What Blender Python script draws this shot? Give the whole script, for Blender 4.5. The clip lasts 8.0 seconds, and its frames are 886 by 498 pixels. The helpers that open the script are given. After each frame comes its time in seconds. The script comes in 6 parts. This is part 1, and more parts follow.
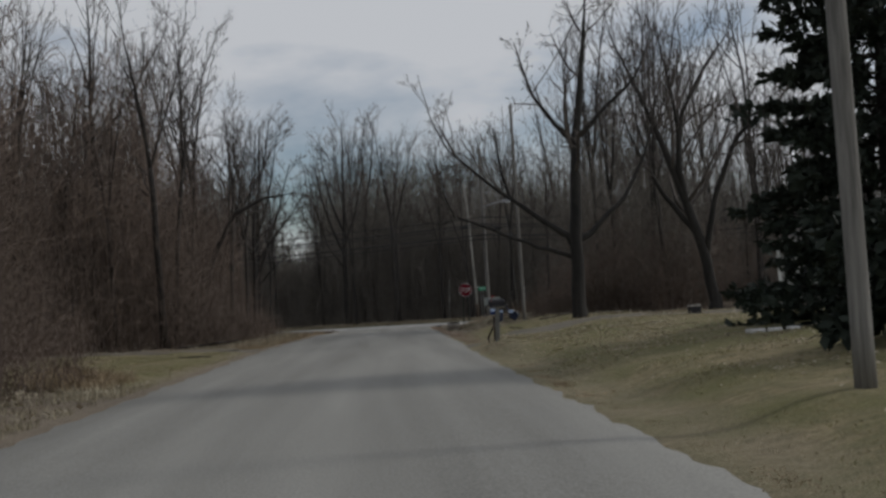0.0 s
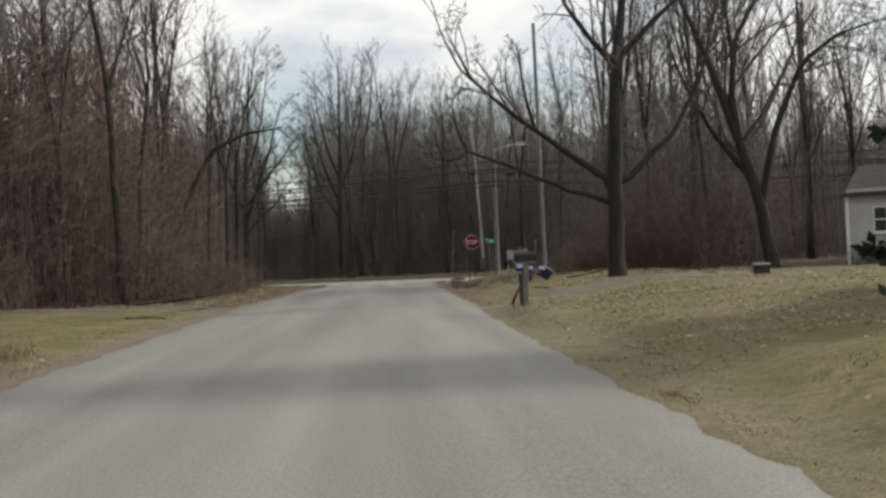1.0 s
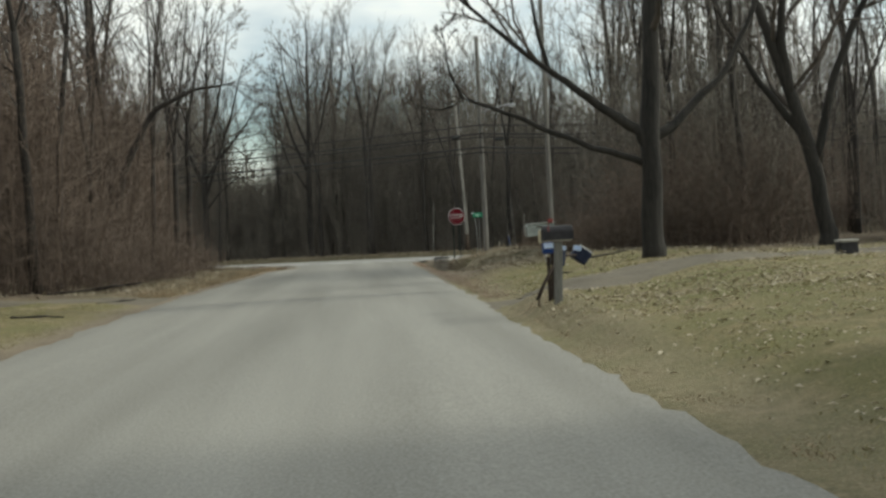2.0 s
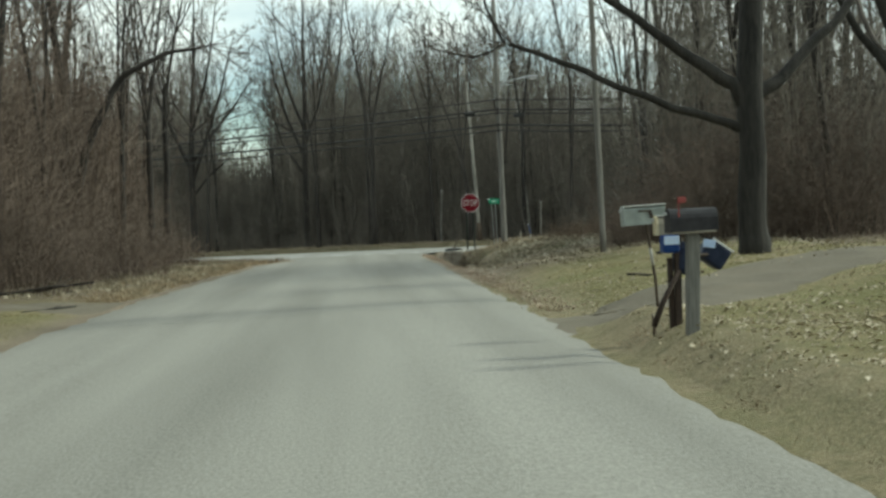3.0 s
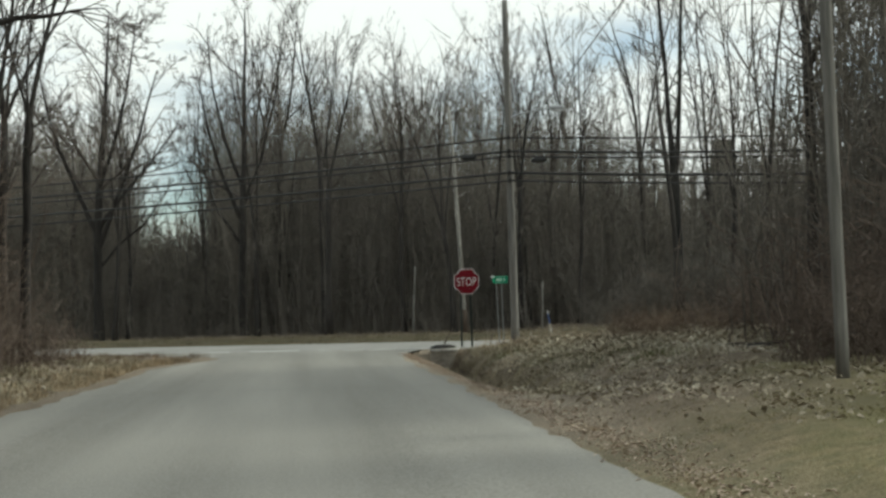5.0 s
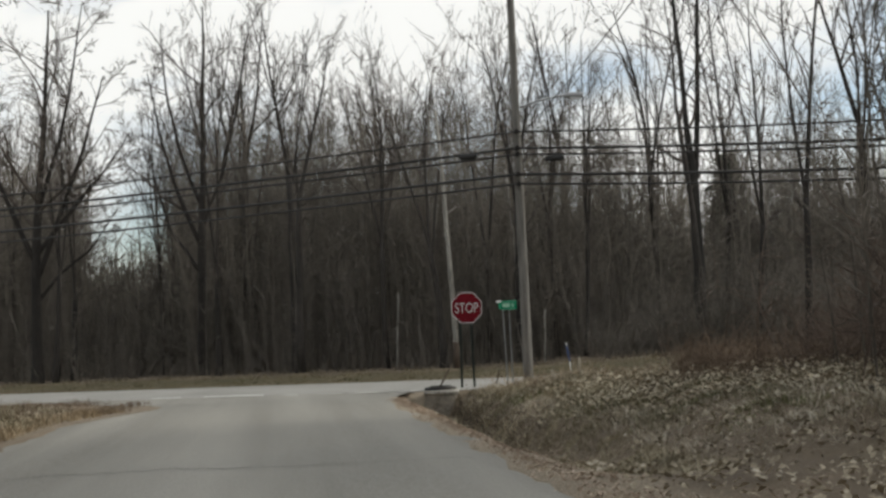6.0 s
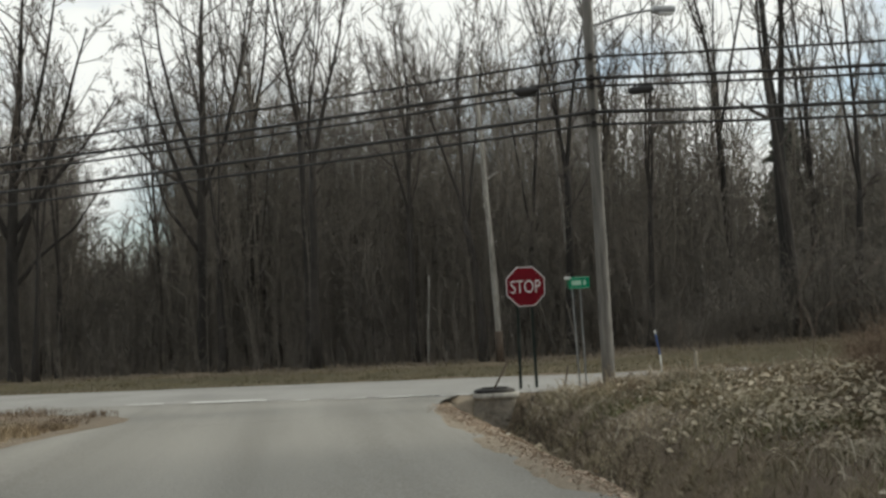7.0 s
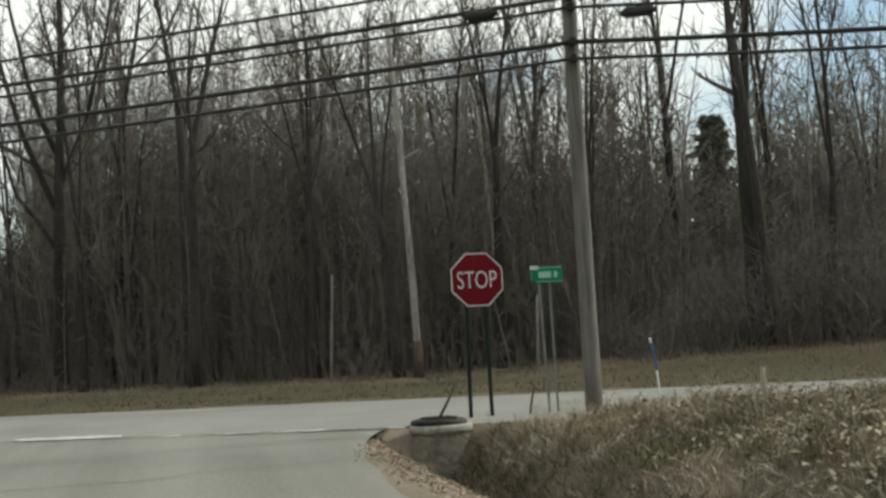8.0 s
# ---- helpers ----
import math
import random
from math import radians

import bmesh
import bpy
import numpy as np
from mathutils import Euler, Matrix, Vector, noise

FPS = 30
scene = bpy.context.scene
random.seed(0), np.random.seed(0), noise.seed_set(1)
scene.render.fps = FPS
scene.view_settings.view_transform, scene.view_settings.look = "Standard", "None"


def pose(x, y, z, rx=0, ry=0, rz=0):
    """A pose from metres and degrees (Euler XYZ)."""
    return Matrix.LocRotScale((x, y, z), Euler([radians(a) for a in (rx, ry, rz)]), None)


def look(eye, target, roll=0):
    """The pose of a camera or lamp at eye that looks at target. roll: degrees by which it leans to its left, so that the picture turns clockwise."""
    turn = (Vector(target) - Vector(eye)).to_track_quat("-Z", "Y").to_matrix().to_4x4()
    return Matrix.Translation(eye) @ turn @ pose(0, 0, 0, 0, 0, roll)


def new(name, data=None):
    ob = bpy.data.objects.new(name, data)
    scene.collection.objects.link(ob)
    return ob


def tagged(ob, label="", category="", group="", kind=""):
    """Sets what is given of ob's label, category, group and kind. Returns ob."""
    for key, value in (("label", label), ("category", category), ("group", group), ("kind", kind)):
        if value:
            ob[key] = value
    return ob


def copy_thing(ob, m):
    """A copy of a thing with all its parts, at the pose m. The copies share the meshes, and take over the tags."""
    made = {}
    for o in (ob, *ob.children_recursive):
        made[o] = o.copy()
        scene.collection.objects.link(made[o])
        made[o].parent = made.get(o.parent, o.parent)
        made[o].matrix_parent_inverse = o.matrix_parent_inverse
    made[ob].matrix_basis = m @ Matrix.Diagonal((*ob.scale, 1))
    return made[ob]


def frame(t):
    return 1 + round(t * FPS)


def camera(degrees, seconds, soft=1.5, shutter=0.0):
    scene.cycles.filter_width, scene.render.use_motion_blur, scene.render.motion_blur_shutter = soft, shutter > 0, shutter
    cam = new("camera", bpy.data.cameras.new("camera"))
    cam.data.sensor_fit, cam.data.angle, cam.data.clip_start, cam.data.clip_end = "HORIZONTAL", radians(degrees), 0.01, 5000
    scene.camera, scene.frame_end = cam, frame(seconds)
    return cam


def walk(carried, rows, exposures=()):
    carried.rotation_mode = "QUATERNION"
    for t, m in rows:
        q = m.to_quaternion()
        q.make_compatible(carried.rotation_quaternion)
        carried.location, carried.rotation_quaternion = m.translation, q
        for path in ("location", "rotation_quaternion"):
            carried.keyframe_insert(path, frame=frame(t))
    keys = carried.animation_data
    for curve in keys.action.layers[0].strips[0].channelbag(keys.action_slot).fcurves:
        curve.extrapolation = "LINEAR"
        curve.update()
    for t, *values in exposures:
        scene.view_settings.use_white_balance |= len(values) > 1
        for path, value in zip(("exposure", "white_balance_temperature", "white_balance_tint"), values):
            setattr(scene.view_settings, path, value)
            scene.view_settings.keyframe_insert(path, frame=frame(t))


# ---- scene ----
cam = camera(40.0, 8.0, soft=2.8)
PATH = [
    (0, (-2.052, -16.612, 1.240), (-0.970, 3.338, 2.140), -3.58),
    (0.2, (-2.037, -15.222, 1.239), (-1.109, 4.739, 2.081), -3.51),
    (0.3, (-2.029, -14.523, 1.238), (-1.278, 5.450, 1.953), -3.54),
    (0.5, (-2.013, -13.115, 1.237), (-1.505, 6.869, 1.848), -3.88),
    (0.7, (-1.994, -11.677, 1.237), (-1.404, 8.309, 1.694), -3.28),
    (0.8, (-1.983, -10.949, 1.238), (-1.322, 9.037, 1.597), -3.28),
    (1, (-1.960, -9.475, 1.239), (-0.906, 10.497, 1.380), -2.67),
    (1.2, (-1.932, -7.967, 1.243), (-0.761, 11.997, 0.948), -3.12),
    (1.3, (-1.918, -7.209, 1.245), (-0.763, 12.755, 0.936), -3.21),
    (1.5, (-1.891, -5.689, 1.250), (-0.564, 14.263, 0.861), -3.18),
    (1.7, (-1.869, -4.186, 1.254), (-0.469, 15.763, 0.985), -3.14),
    (2.8, (-1.937, 2.813, 1.287), (-0.367, 22.748, 0.901), -2.41),
    (3, (-1.968, 4.216, 1.271), (-0.503, 24.157, 0.816), -2.86),
    (3.2, (-2.019, 5.668, 1.250), (-0.319, 25.593, 0.971), -2.85),
    (3.3, (-2.044, 6.399, 1.241), (-0.090, 26.303, 1.107), -2.60),
    (3.5, (-2.088, 7.865, 1.226), (0.138, 27.740, 1.395), -2.37),
    (3.7, (-2.098, 9.311, 1.227), (0.184, 29.178, 1.563), -2.59),
    (3.8, (-2.097, 10.032, 1.230), (-0.131, 29.931, 1.643), -2.46),
    (4, (-2.085, 11.476, 1.239), (-0.231, 31.373, 2.075), -1.18),
    (4.2, (-2.068, 12.939, 1.250), (-0.568, 32.856, 2.270), -2.10),
    (4.3, (-2.059, 13.677, 1.256), (-0.527, 33.594, 2.231), -2.25),
    (4.5, (-2.044, 15.166, 1.268), (0.032, 35.034, 2.256), -1.31),
    (4.7, (-2.036, 16.688, 1.278), (0.202, 36.544, 2.134), -1.55),
    (5.8, (-1.807, 23.923, 1.269), (0.850, 43.695, 2.690), -1.94),
    (6, (-1.762, 25.294, 1.266), (1.055, 45.041, 2.721), -2.51),
    (6.2, (-1.717, 26.673, 1.261), (1.112, 46.429, 2.570), -2.50),
    (6.3, (-1.693, 27.361, 1.258), (1.221, 47.110, 2.470), -2.21),
    (6.5, (-1.642, 28.725, 1.254), (1.302, 48.479, 2.305), -2.33),
    (6.7, (-1.578, 30.043, 1.252), (1.262, 49.813, 2.295), -2.79),
    (6.8, (-1.545, 30.695, 1.251), (1.111, 50.484, 2.407), -2.82),
    (7, (-1.480, 31.989, 1.250), (1.033, 51.788, 2.558), -2.93),
    (7.2, (-1.422, 33.289, 1.248), (1.360, 53.045, 2.638), -3.39),
    (7.3, (-1.394, 33.931, 1.246), (1.591, 53.649, 2.757), -3.47),
    (7.5, (-1.341, 35.196, 1.243), (2.282, 54.806, 2.763), -3.74),
    (7.6, (-1.314, 35.799, 1.242), (2.465, 55.370, 2.665), -3.42),
    (7.7, (-1.287, 36.398, 1.240), (3.007, 55.880, 2.647), -3.10),
    (7.8, (-1.260, 36.985, 1.238), (3.074, 56.464, 2.591), -3.13),
    (8, (-1.206, 38.142, 1.235), (3.109, 57.621, 2.624), -3.18),
]
walk(cam, [(t, look(eye, target, roll)) for t, eye, target, roll in PATH],
     exposures=[(0.0, -1.05, 6250, 10), (0.5, -0.38, 6450, 15), (1.0, -0.1, 6800, 9), (1.5, -0.1, 6800, 4), (3.0, 0.15, 6500, -10), (3.5, 0.25, 6500, -13), (4.0, 0.2, 6500, -12),
                (5.0, -0.05, 6600, -2), (6.0, -0.13, 6750, 7), (7.0, -0.08, 6750, 4), (7.5, -0.25, 6750, 3), (8.0, 0.02, 6800, 0)])

# ---------------------------------------------------------------- light
world = bpy.data.worlds.new("overcast_sky")
scene.world = world
world.use_nodes = True
wn, wl = world.node_tree.nodes, world.node_tree.links
wn.clear()
SUN_EL, SUN_AZ = radians(36), radians(82)  # azimuth clockwise from +y
sky = wn.new("ShaderNodeTexSky")
sky.sky_type, sky.sun_disc, sky.sun_elevation, sky.sun_rotation = "NISHITA", False, SUN_EL, SUN_AZ
wco = wn.new("ShaderNodeTexCoord")
wmap = wn.new("ShaderNodeMapping")
wmap.inputs["Scale"].default_value = (1.0, 1.0, 2.6)
cloud = wn.new("ShaderNodeTexNoise")
cloud.inputs["Scale"].default_value, cloud.inputs["Detail"].default_value = 2.6, 6
ramp = wn.new("ShaderNodeValToRGB")
ramp.color_ramp.elements[0].position, ramp.color_ramp.elements[1].position = 0.36, 0.52
skyb, cloudb, mixb, wout = (wn.new("ShaderNodeBackground"), wn.new("ShaderNodeBackground"),
                            wn.new("ShaderNodeMixShader"), wn.new("ShaderNodeOutputWorld"))
skyb.inputs["Strength"].default_value = 0.13
cloudb.inputs["Color"].default_value, cloudb.inputs["Strength"].default_value = (0.97, 0.98, 1.0, 1), 1.08
wl.new(wco.outputs["Generated"], wmap.inputs["Vector"])
wl.new(wmap.outputs["Vector"], cloud.inputs["Vector"])
wl.new(cloud.outputs["Fac"], ramp.inputs["Fac"])
wl.new(sky.outputs["Color"], skyb.inputs["Color"])
wl.new(ramp.outputs["Color"], mixb.inputs["Fac"])
wl.new(skyb.outputs["Background"], mixb.inputs[1])
wl.new(cloudb.outputs["Background"], mixb.inputs[2])
wl.new(mixb.outputs["Shader"], wout.inputs["Surface"])

sun = new("sun", bpy.data.lights.new("sun", "SUN"))
sun.data.energy, sun.data.angle, sun.data.color = 2.1, radians(8), (1.0, 0.95, 0.87)
SUN_DIR = Vector((math.sin(SUN_AZ) * math.cos(SUN_EL), math.cos(SUN_AZ) * math.cos(SUN_EL), math.sin(SUN_EL)))
sun.matrix_world = look(SUN_DIR * 50, (0, 0, 0))


# ---------------------------------------------------------------- materials
def surface(name, low, high, rough=0.9, fine=30.0, coarse=2.0, bump=0.3, metal=0.0, vary=0.0, third=None, stretch=(1, 1, 1), blotch=None):
    """Two-scale procedural surface: colours low..high by fine grain, blotched at a coarse scale, with relief."""
    m = bpy.data.materials.new(name)
    m.use_nodes = True
    n, l = m.node_tree.nodes, m.node_tree.links
    b = n["Principled BSDF"]
    co = n.new("ShaderNodeTexCoord")
    mp = n.new("ShaderNodeMapping")
    mp.inputs["Scale"].default_value = stretch
    l.new(co.outputs["Object"], mp.inputs["Vector"])
    f, c = n.new("ShaderNodeTexNoise"), n.new("ShaderNodeTexNoise")
    f.inputs["Scale"].default_value, f.inputs["Detail"].default_value, f.inputs["Roughness"].default_value = fine, 5, 0.65
    c.inputs["Scale"].default_value, c.inputs["Detail"].default_value = coarse, 4
    l.new(mp.outputs["Vector"], f.inputs["Vector"])
    if blotch:
        mp2 = n.new("ShaderNodeMapping")
        mp2.inputs["Scale"].default_value = blotch
        l.new(co.outputs["Object"], mp2.inputs["Vector"])
        l.new(mp2.outputs["Vector"], c.inputs["Vector"])
    else:
        l.new(mp.outputs["Vector"], c.inputs["Vector"])
    add = n.new("ShaderNodeMath")
    add.operation = "MULTIPLY_ADD"
    l.new(f.outputs["Fac"], add.inputs[0])
    add.inputs[1].default_value = 0.55
    half = n.new("ShaderNodeMath")
    half.operation = "MULTIPLY"
    half.inputs[1].default_value = 0.45
    l.new(c.outputs["Fac"], half.inputs[0])
    l.new(half.outputs[0], add.inputs[2])
    r = n.new("ShaderNodeValToRGB")
    r.color_ramp.elements[0].position, r.color_ramp.elements[1].position = 0.34, 0.66
    r.color_ramp.elements[0].color, r.color_ramp.elements[1].color = (*low, 1), (*high, 1)
    if third:
        e = r.color_ramp.elements.new(0.52)
        e.color = (*third, 1)
    l.new(add.outputs[0], r.inputs["Fac"])
    colour = r.outputs["Color"]
    if vary:
        info, hsv, rng = n.new("ShaderNodeObjectInfo"), n.new("ShaderNodeHueSaturation"), n.new("ShaderNodeMapRange")
        rng.inputs["To Min"].default_value, rng.inputs["To Max"].default_value = 1 - vary, 1 + vary
        l.new(info.outputs["Random"], rng.inputs["Value"])
        l.new(rng.outputs["Result"], hsv.inputs["Value"])
        l.new(colour, hsv.inputs["Color"])
        colour = hsv.outputs["Color"]
    l.new(colour, b.inputs["Base Color"])
    b.inputs["Roughness"].default_value, b.inputs["Metallic"].default_value = rough, metal
    if bump:
        bp = n.new("ShaderNodeBump")
        bp.inputs["Strength"].default_value, bp.inputs["Distance"].default_value = bump, 0.02
        l.new(f.outputs["Fac"], bp.inputs["Height"])
        l.new(bp.outputs["Normal"], b.inputs["Normal"])
    return m


BARK = surface("grey_brown_bark", (0.011, 0.0098, 0.0085), (0.054, 0.047, 0.041), 0.95, 14, 1.5, 0.8, vary=0.3, stretch=(1, 1, 0.25))
FURROWED = surface("dark_furrowed_bark", (0.006, 0.0056, 0.005), (0.042, 0.038, 0.033), 0.95, 16, 2.2, 1.0, stretch=(1, 1, 0.18))
PALE_BARK = surface("pale_bark", (0.15, 0.14, 0.12), (0.48, 0.46, 0.42), 0.9, 14, 1.5, 0.6, vary=0.15, stretch=(1, 1, 0.3))
TWIG = surface("twig_bark", (0.032, 0.028, 0.024), (0.14, 0.12, 0.104), 0.95, 3, 0.6, 0, vary=0.25)
BRUSH = surface("brush_stems", (0.070, 0.054, 0.043), (0.275, 0.212, 0.17), 0.95, 2.5, 0.25, 0, third=(0.157, 0.119, 0.095))
BRUSH_FAR = surface("woodland_stems", (0.052, 0.0465, 0.04), (0.225, 0.2, 0.168), 0.95, 2.0, 0.2, 0)
NEEDLE_DULL = surface("dull_pine_needles", (0.045, 0.055, 0.04), (0.13, 0.14, 0.105), 0.8, 6, 0.8, 0)
TANGREY = surface("weathered_tan_metal", (0.17, 0.15, 0.115), (0.32, 0.29, 0.23), 0.6, 9, 4, 0.1)
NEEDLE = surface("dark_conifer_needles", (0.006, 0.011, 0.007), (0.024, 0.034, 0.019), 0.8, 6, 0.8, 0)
POLEWOOD = surface("weathered_pole_wood", (0.07, 0.066, 0.06), (0.27, 0.258, 0.235), 0.85, 22, 1.2, 0.5, stretch=(1, 1, 0.06))
POSTWOOD = surface("grey_post_wood", (0.08, 0.08, 0.072), (0.23, 0.225, 0.205), 0.85, 30, 3, 0.5, stretch=(1, 1, 0.1))
OLDWOOD = surface("dark_old_wood", (0.032, 0.024, 0.018), (0.12, 0.088, 0.064), 0.9, 25, 3, 0.5, stretch=(1, 1, 0.15))
ASPHALT = surface("worn_grey_asphalt", (0.145, 0.139, 0.122), (0.335, 0.325, 0.293), 0.85, 45, 0.9, 0.35, stretch=(1, 0.5, 1), blotch=(1, 0.05, 1))
CROSSROAD = surface("pale_asphalt", (0.20, 0.195, 0.18), (0.33, 0.325, 0.305), 0.85, 45, 0.5, 0.3)
TAR = surface("dark_tar", (0.03, 0.03, 0.03), (0.07, 0.068, 0.064), 0.7, 20, 2, 0.1)
GRAVEL = surface("driveway_gravel", (0.085, 0.073, 0.053), (0.215, 0.185, 0.138), 0.95, 38, 0.9, 0.6)
LINEPAINT = surface("worn_white_line_paint", (0.22, 0.215, 0.20), (0.84, 0.84, 0.81), 0.7, 22, 2, 0.2)
CONCRETE = surface("stained_concrete", (0.21, 0.20, 0.175), (0.56, 0.54, 0.49), 0.9, 20, 2.5, 0.4)
STAINED = surface("brown_stained_concrete", (0.09, 0.08, 0.066), (0.32, 0.285, 0.235), 0.9, 14, 2.0, 0.4)
IRON = surface("dark_cast_iron", (0.012, 0.012, 0.013), (0.05, 0.045, 0.04), 0.6, 30, 4, 0.3, metal=0.6)
RUST = surface("rusty_steel", (0.026, 0.02, 0.017), (0.085, 0.058, 0.044), 0.85, 25, 4, 0.4, metal=0.3)
GREENSTEEL = surface("dark_green_post_steel", (0.012, 0.022, 0.018), (0.05, 0.065, 0.055), 0.6, 25, 5, 0.2, metal=0.4)
GALV = surface("galvanised_steel", (0.28, 0.29, 0.29), (0.55, 0.56, 0.56), 0.5, 25, 4, 0.15, metal=0.5)
RED = surface("stop_red_sheeting", (0.125, 0.002, 0.009), (0.19, 0.004, 0.013), 0.5, 8, 1.5, 0)
WHITE = surface("white_sheeting", (0.66, 0.66, 0.65), (0.82, 0.82, 0.81), 0.5, 8, 2, 0)
GREEN = surface("green_sheeting", (0.0, 0.20, 0.10), (0.01, 0.31, 0.165), 0.5, 8, 2, 0)
PALEBAR = surface("pale_green_lettering", (0.30, 0.55, 0.42), (0.55, 0.75, 0.62), 0.5, 20, 3, 0)
WHITEPAINT = surface("aged_white_paint", (0.55, 0.56, 0.53), (0.76, 0.77, 0.74), 0.6, 18, 3, 0.1)
DENTED = surface("dull_white_metal", (0.17, 0.195, 0.185), (0.37, 0.40, 0.375), 0.6, 9, 4, 0.15, metal=0.2)
CREAM = surface("cream_painted_metal", (0.36, 0.30, 0.17), (0.60, 0.54, 0.38), 0.6, 12, 4, 0.1)
BLACKBOX = surface("black_painted_metal", (0.014, 0.014, 0.017), (0.045, 0.043, 0.047), 0.5, 12, 4, 0.1)
BLUE = surface("blue_plastic", (0.009, 0.028, 0.12), (0.02, 0.058, 0.21), 0.5, 10, 3, 0)
NAVY = surface("faded_navy_plastic", (0.012, 0.018, 0.04), (0.035, 0.045, 0.085), 0.5, 10, 3, 0)
LABELBLUE = surface("pale_blue_label", (0.42, 0.55, 0.80), (0.62, 0.72, 0.9), 0.5, 10, 3, 0)
FLAGRED = surface("faded_red_plastic", (0.16, 0.025, 0.022), (0.26, 0.05, 0.045), 0.5, 10, 3, 0)
MARKBLUE = surface("blue_marker_plastic", (0.04, 0.09, 0.28), (0.08, 0.15, 0.40), 0.5, 10, 3, 0)
WIREMAT = surface("black_cable", (0.012, 0.012, 0.012), (0.03, 0.03, 0.03), 0.6, 10, 2, 0)
SIDING = surface("white_house_siding", (0.34, 0.335, 0.315), (0.50, 0.49, 0.465), 0.6, 12, 1, 0.05)
SHINGLE = surface("grey_roof_shingle", (0.022, 0.019, 0.016), (0.065, 0.058, 0.05), 0.95, 15, 2, 0.4)
PANE = surface("dark_window_glass", (0.01, 0.012, 0.015), (0.03, 0.035, 0.04), 0.05, 3, 1, 0)
STONE = surface("pale_stone", (0.38, 0.37, 0.35), (0.70, 0.69, 0.66), 0.9, 15, 3, 0.5)
LEAF = surface("fallen_leaves", (0.15, 0.122, 0.082), (0.64, 0.58, 0.48), 0.85, 5.0, 0.7, 0, third=(0.36, 0.312, 0.228))
PALELEAF = surface("pale_leaf_scraps", (0.26, 0.215, 0.14), (0.62, 0.55, 0.42), 0.85, 5.0, 0.7, 0)
DRYGRASS = surface("dry_straw_grass", (0.10, 0.089, 0.06), (0.64, 0.575, 0.43), 0.9, 2.2, 0.6, 0, third=(0.32, 0.278, 0.19))
TANGRASS = surface("tan_straw_tufts", (0.15, 0.112, 0.068), (0.66, 0.54, 0.38), 0.9, 2.6, 0.5, 0, third=(0.36, 0.28, 0.18))
WEEDBROWN = surface("russet_dead_weeds", (0.085, 0.06, 0.042), (0.33, 0.25, 0.18), 0.95, 3, 0.5, 0, third=(0.18, 0.13, 0.092))
LAWNGRASS = surface("winter_lawn_blades", (0.11, 0.1, 0.046), (0.50, 0.415, 0.245), 0.9, 1.6, 0.3, 0, third=(0.255, 0.228, 0.105))
SOILCRUMB = surface("tan_soil_and_scraps", (0.2, 0.15, 0.11), (0.66, 0.53, 0.42), 0.9, 4.0, 0.6, 0)
BANKGREEN = surface("mossy_bank_blades", (0.07, 0.082, 0.035), (0.26, 0.26, 0.13), 0.9, 1.6, 0.3, 0, third=(0.15, 0.155, 0.07))
STALK = surface("pale_dry_stalks", (0.30, 0.26, 0.2), (0.62, 0.57, 0.47), 0.9, 3, 0.5, 0)
SHADEWEED = surface("shade_darkened_weeds", (0.035, 0.028, 0.02), (0.14, 0.11, 0.075), 0.95, 3, 0.5, 0)
VERGEGRASS = surface("dull_verge_blades", (0.06, 0.055, 0.025), (0.24, 0.195, 0.105), 0.9, 1.6, 0.3, 0, third=(0.13, 0.11, 0.055))
LAMPGREY = surface("lamp_grey_metal", (0.3, 0.31, 0.32), (0.5, 0.51, 0.52), 0.4, 12, 4, 0, metal=0.5)
LENS = surface("lamp_lens", (0.7, 0.72, 0.72), (0.85, 0.86, 0.86), 0.2, 8, 2, 0)


for sheet in (RED, GREEN, WHITE, BLACKBOX, NAVY, BLUE):
    sheet.node_tree.nodes["Principled BSDF"].inputs["Specular IOR Level"].default_value = 0.2


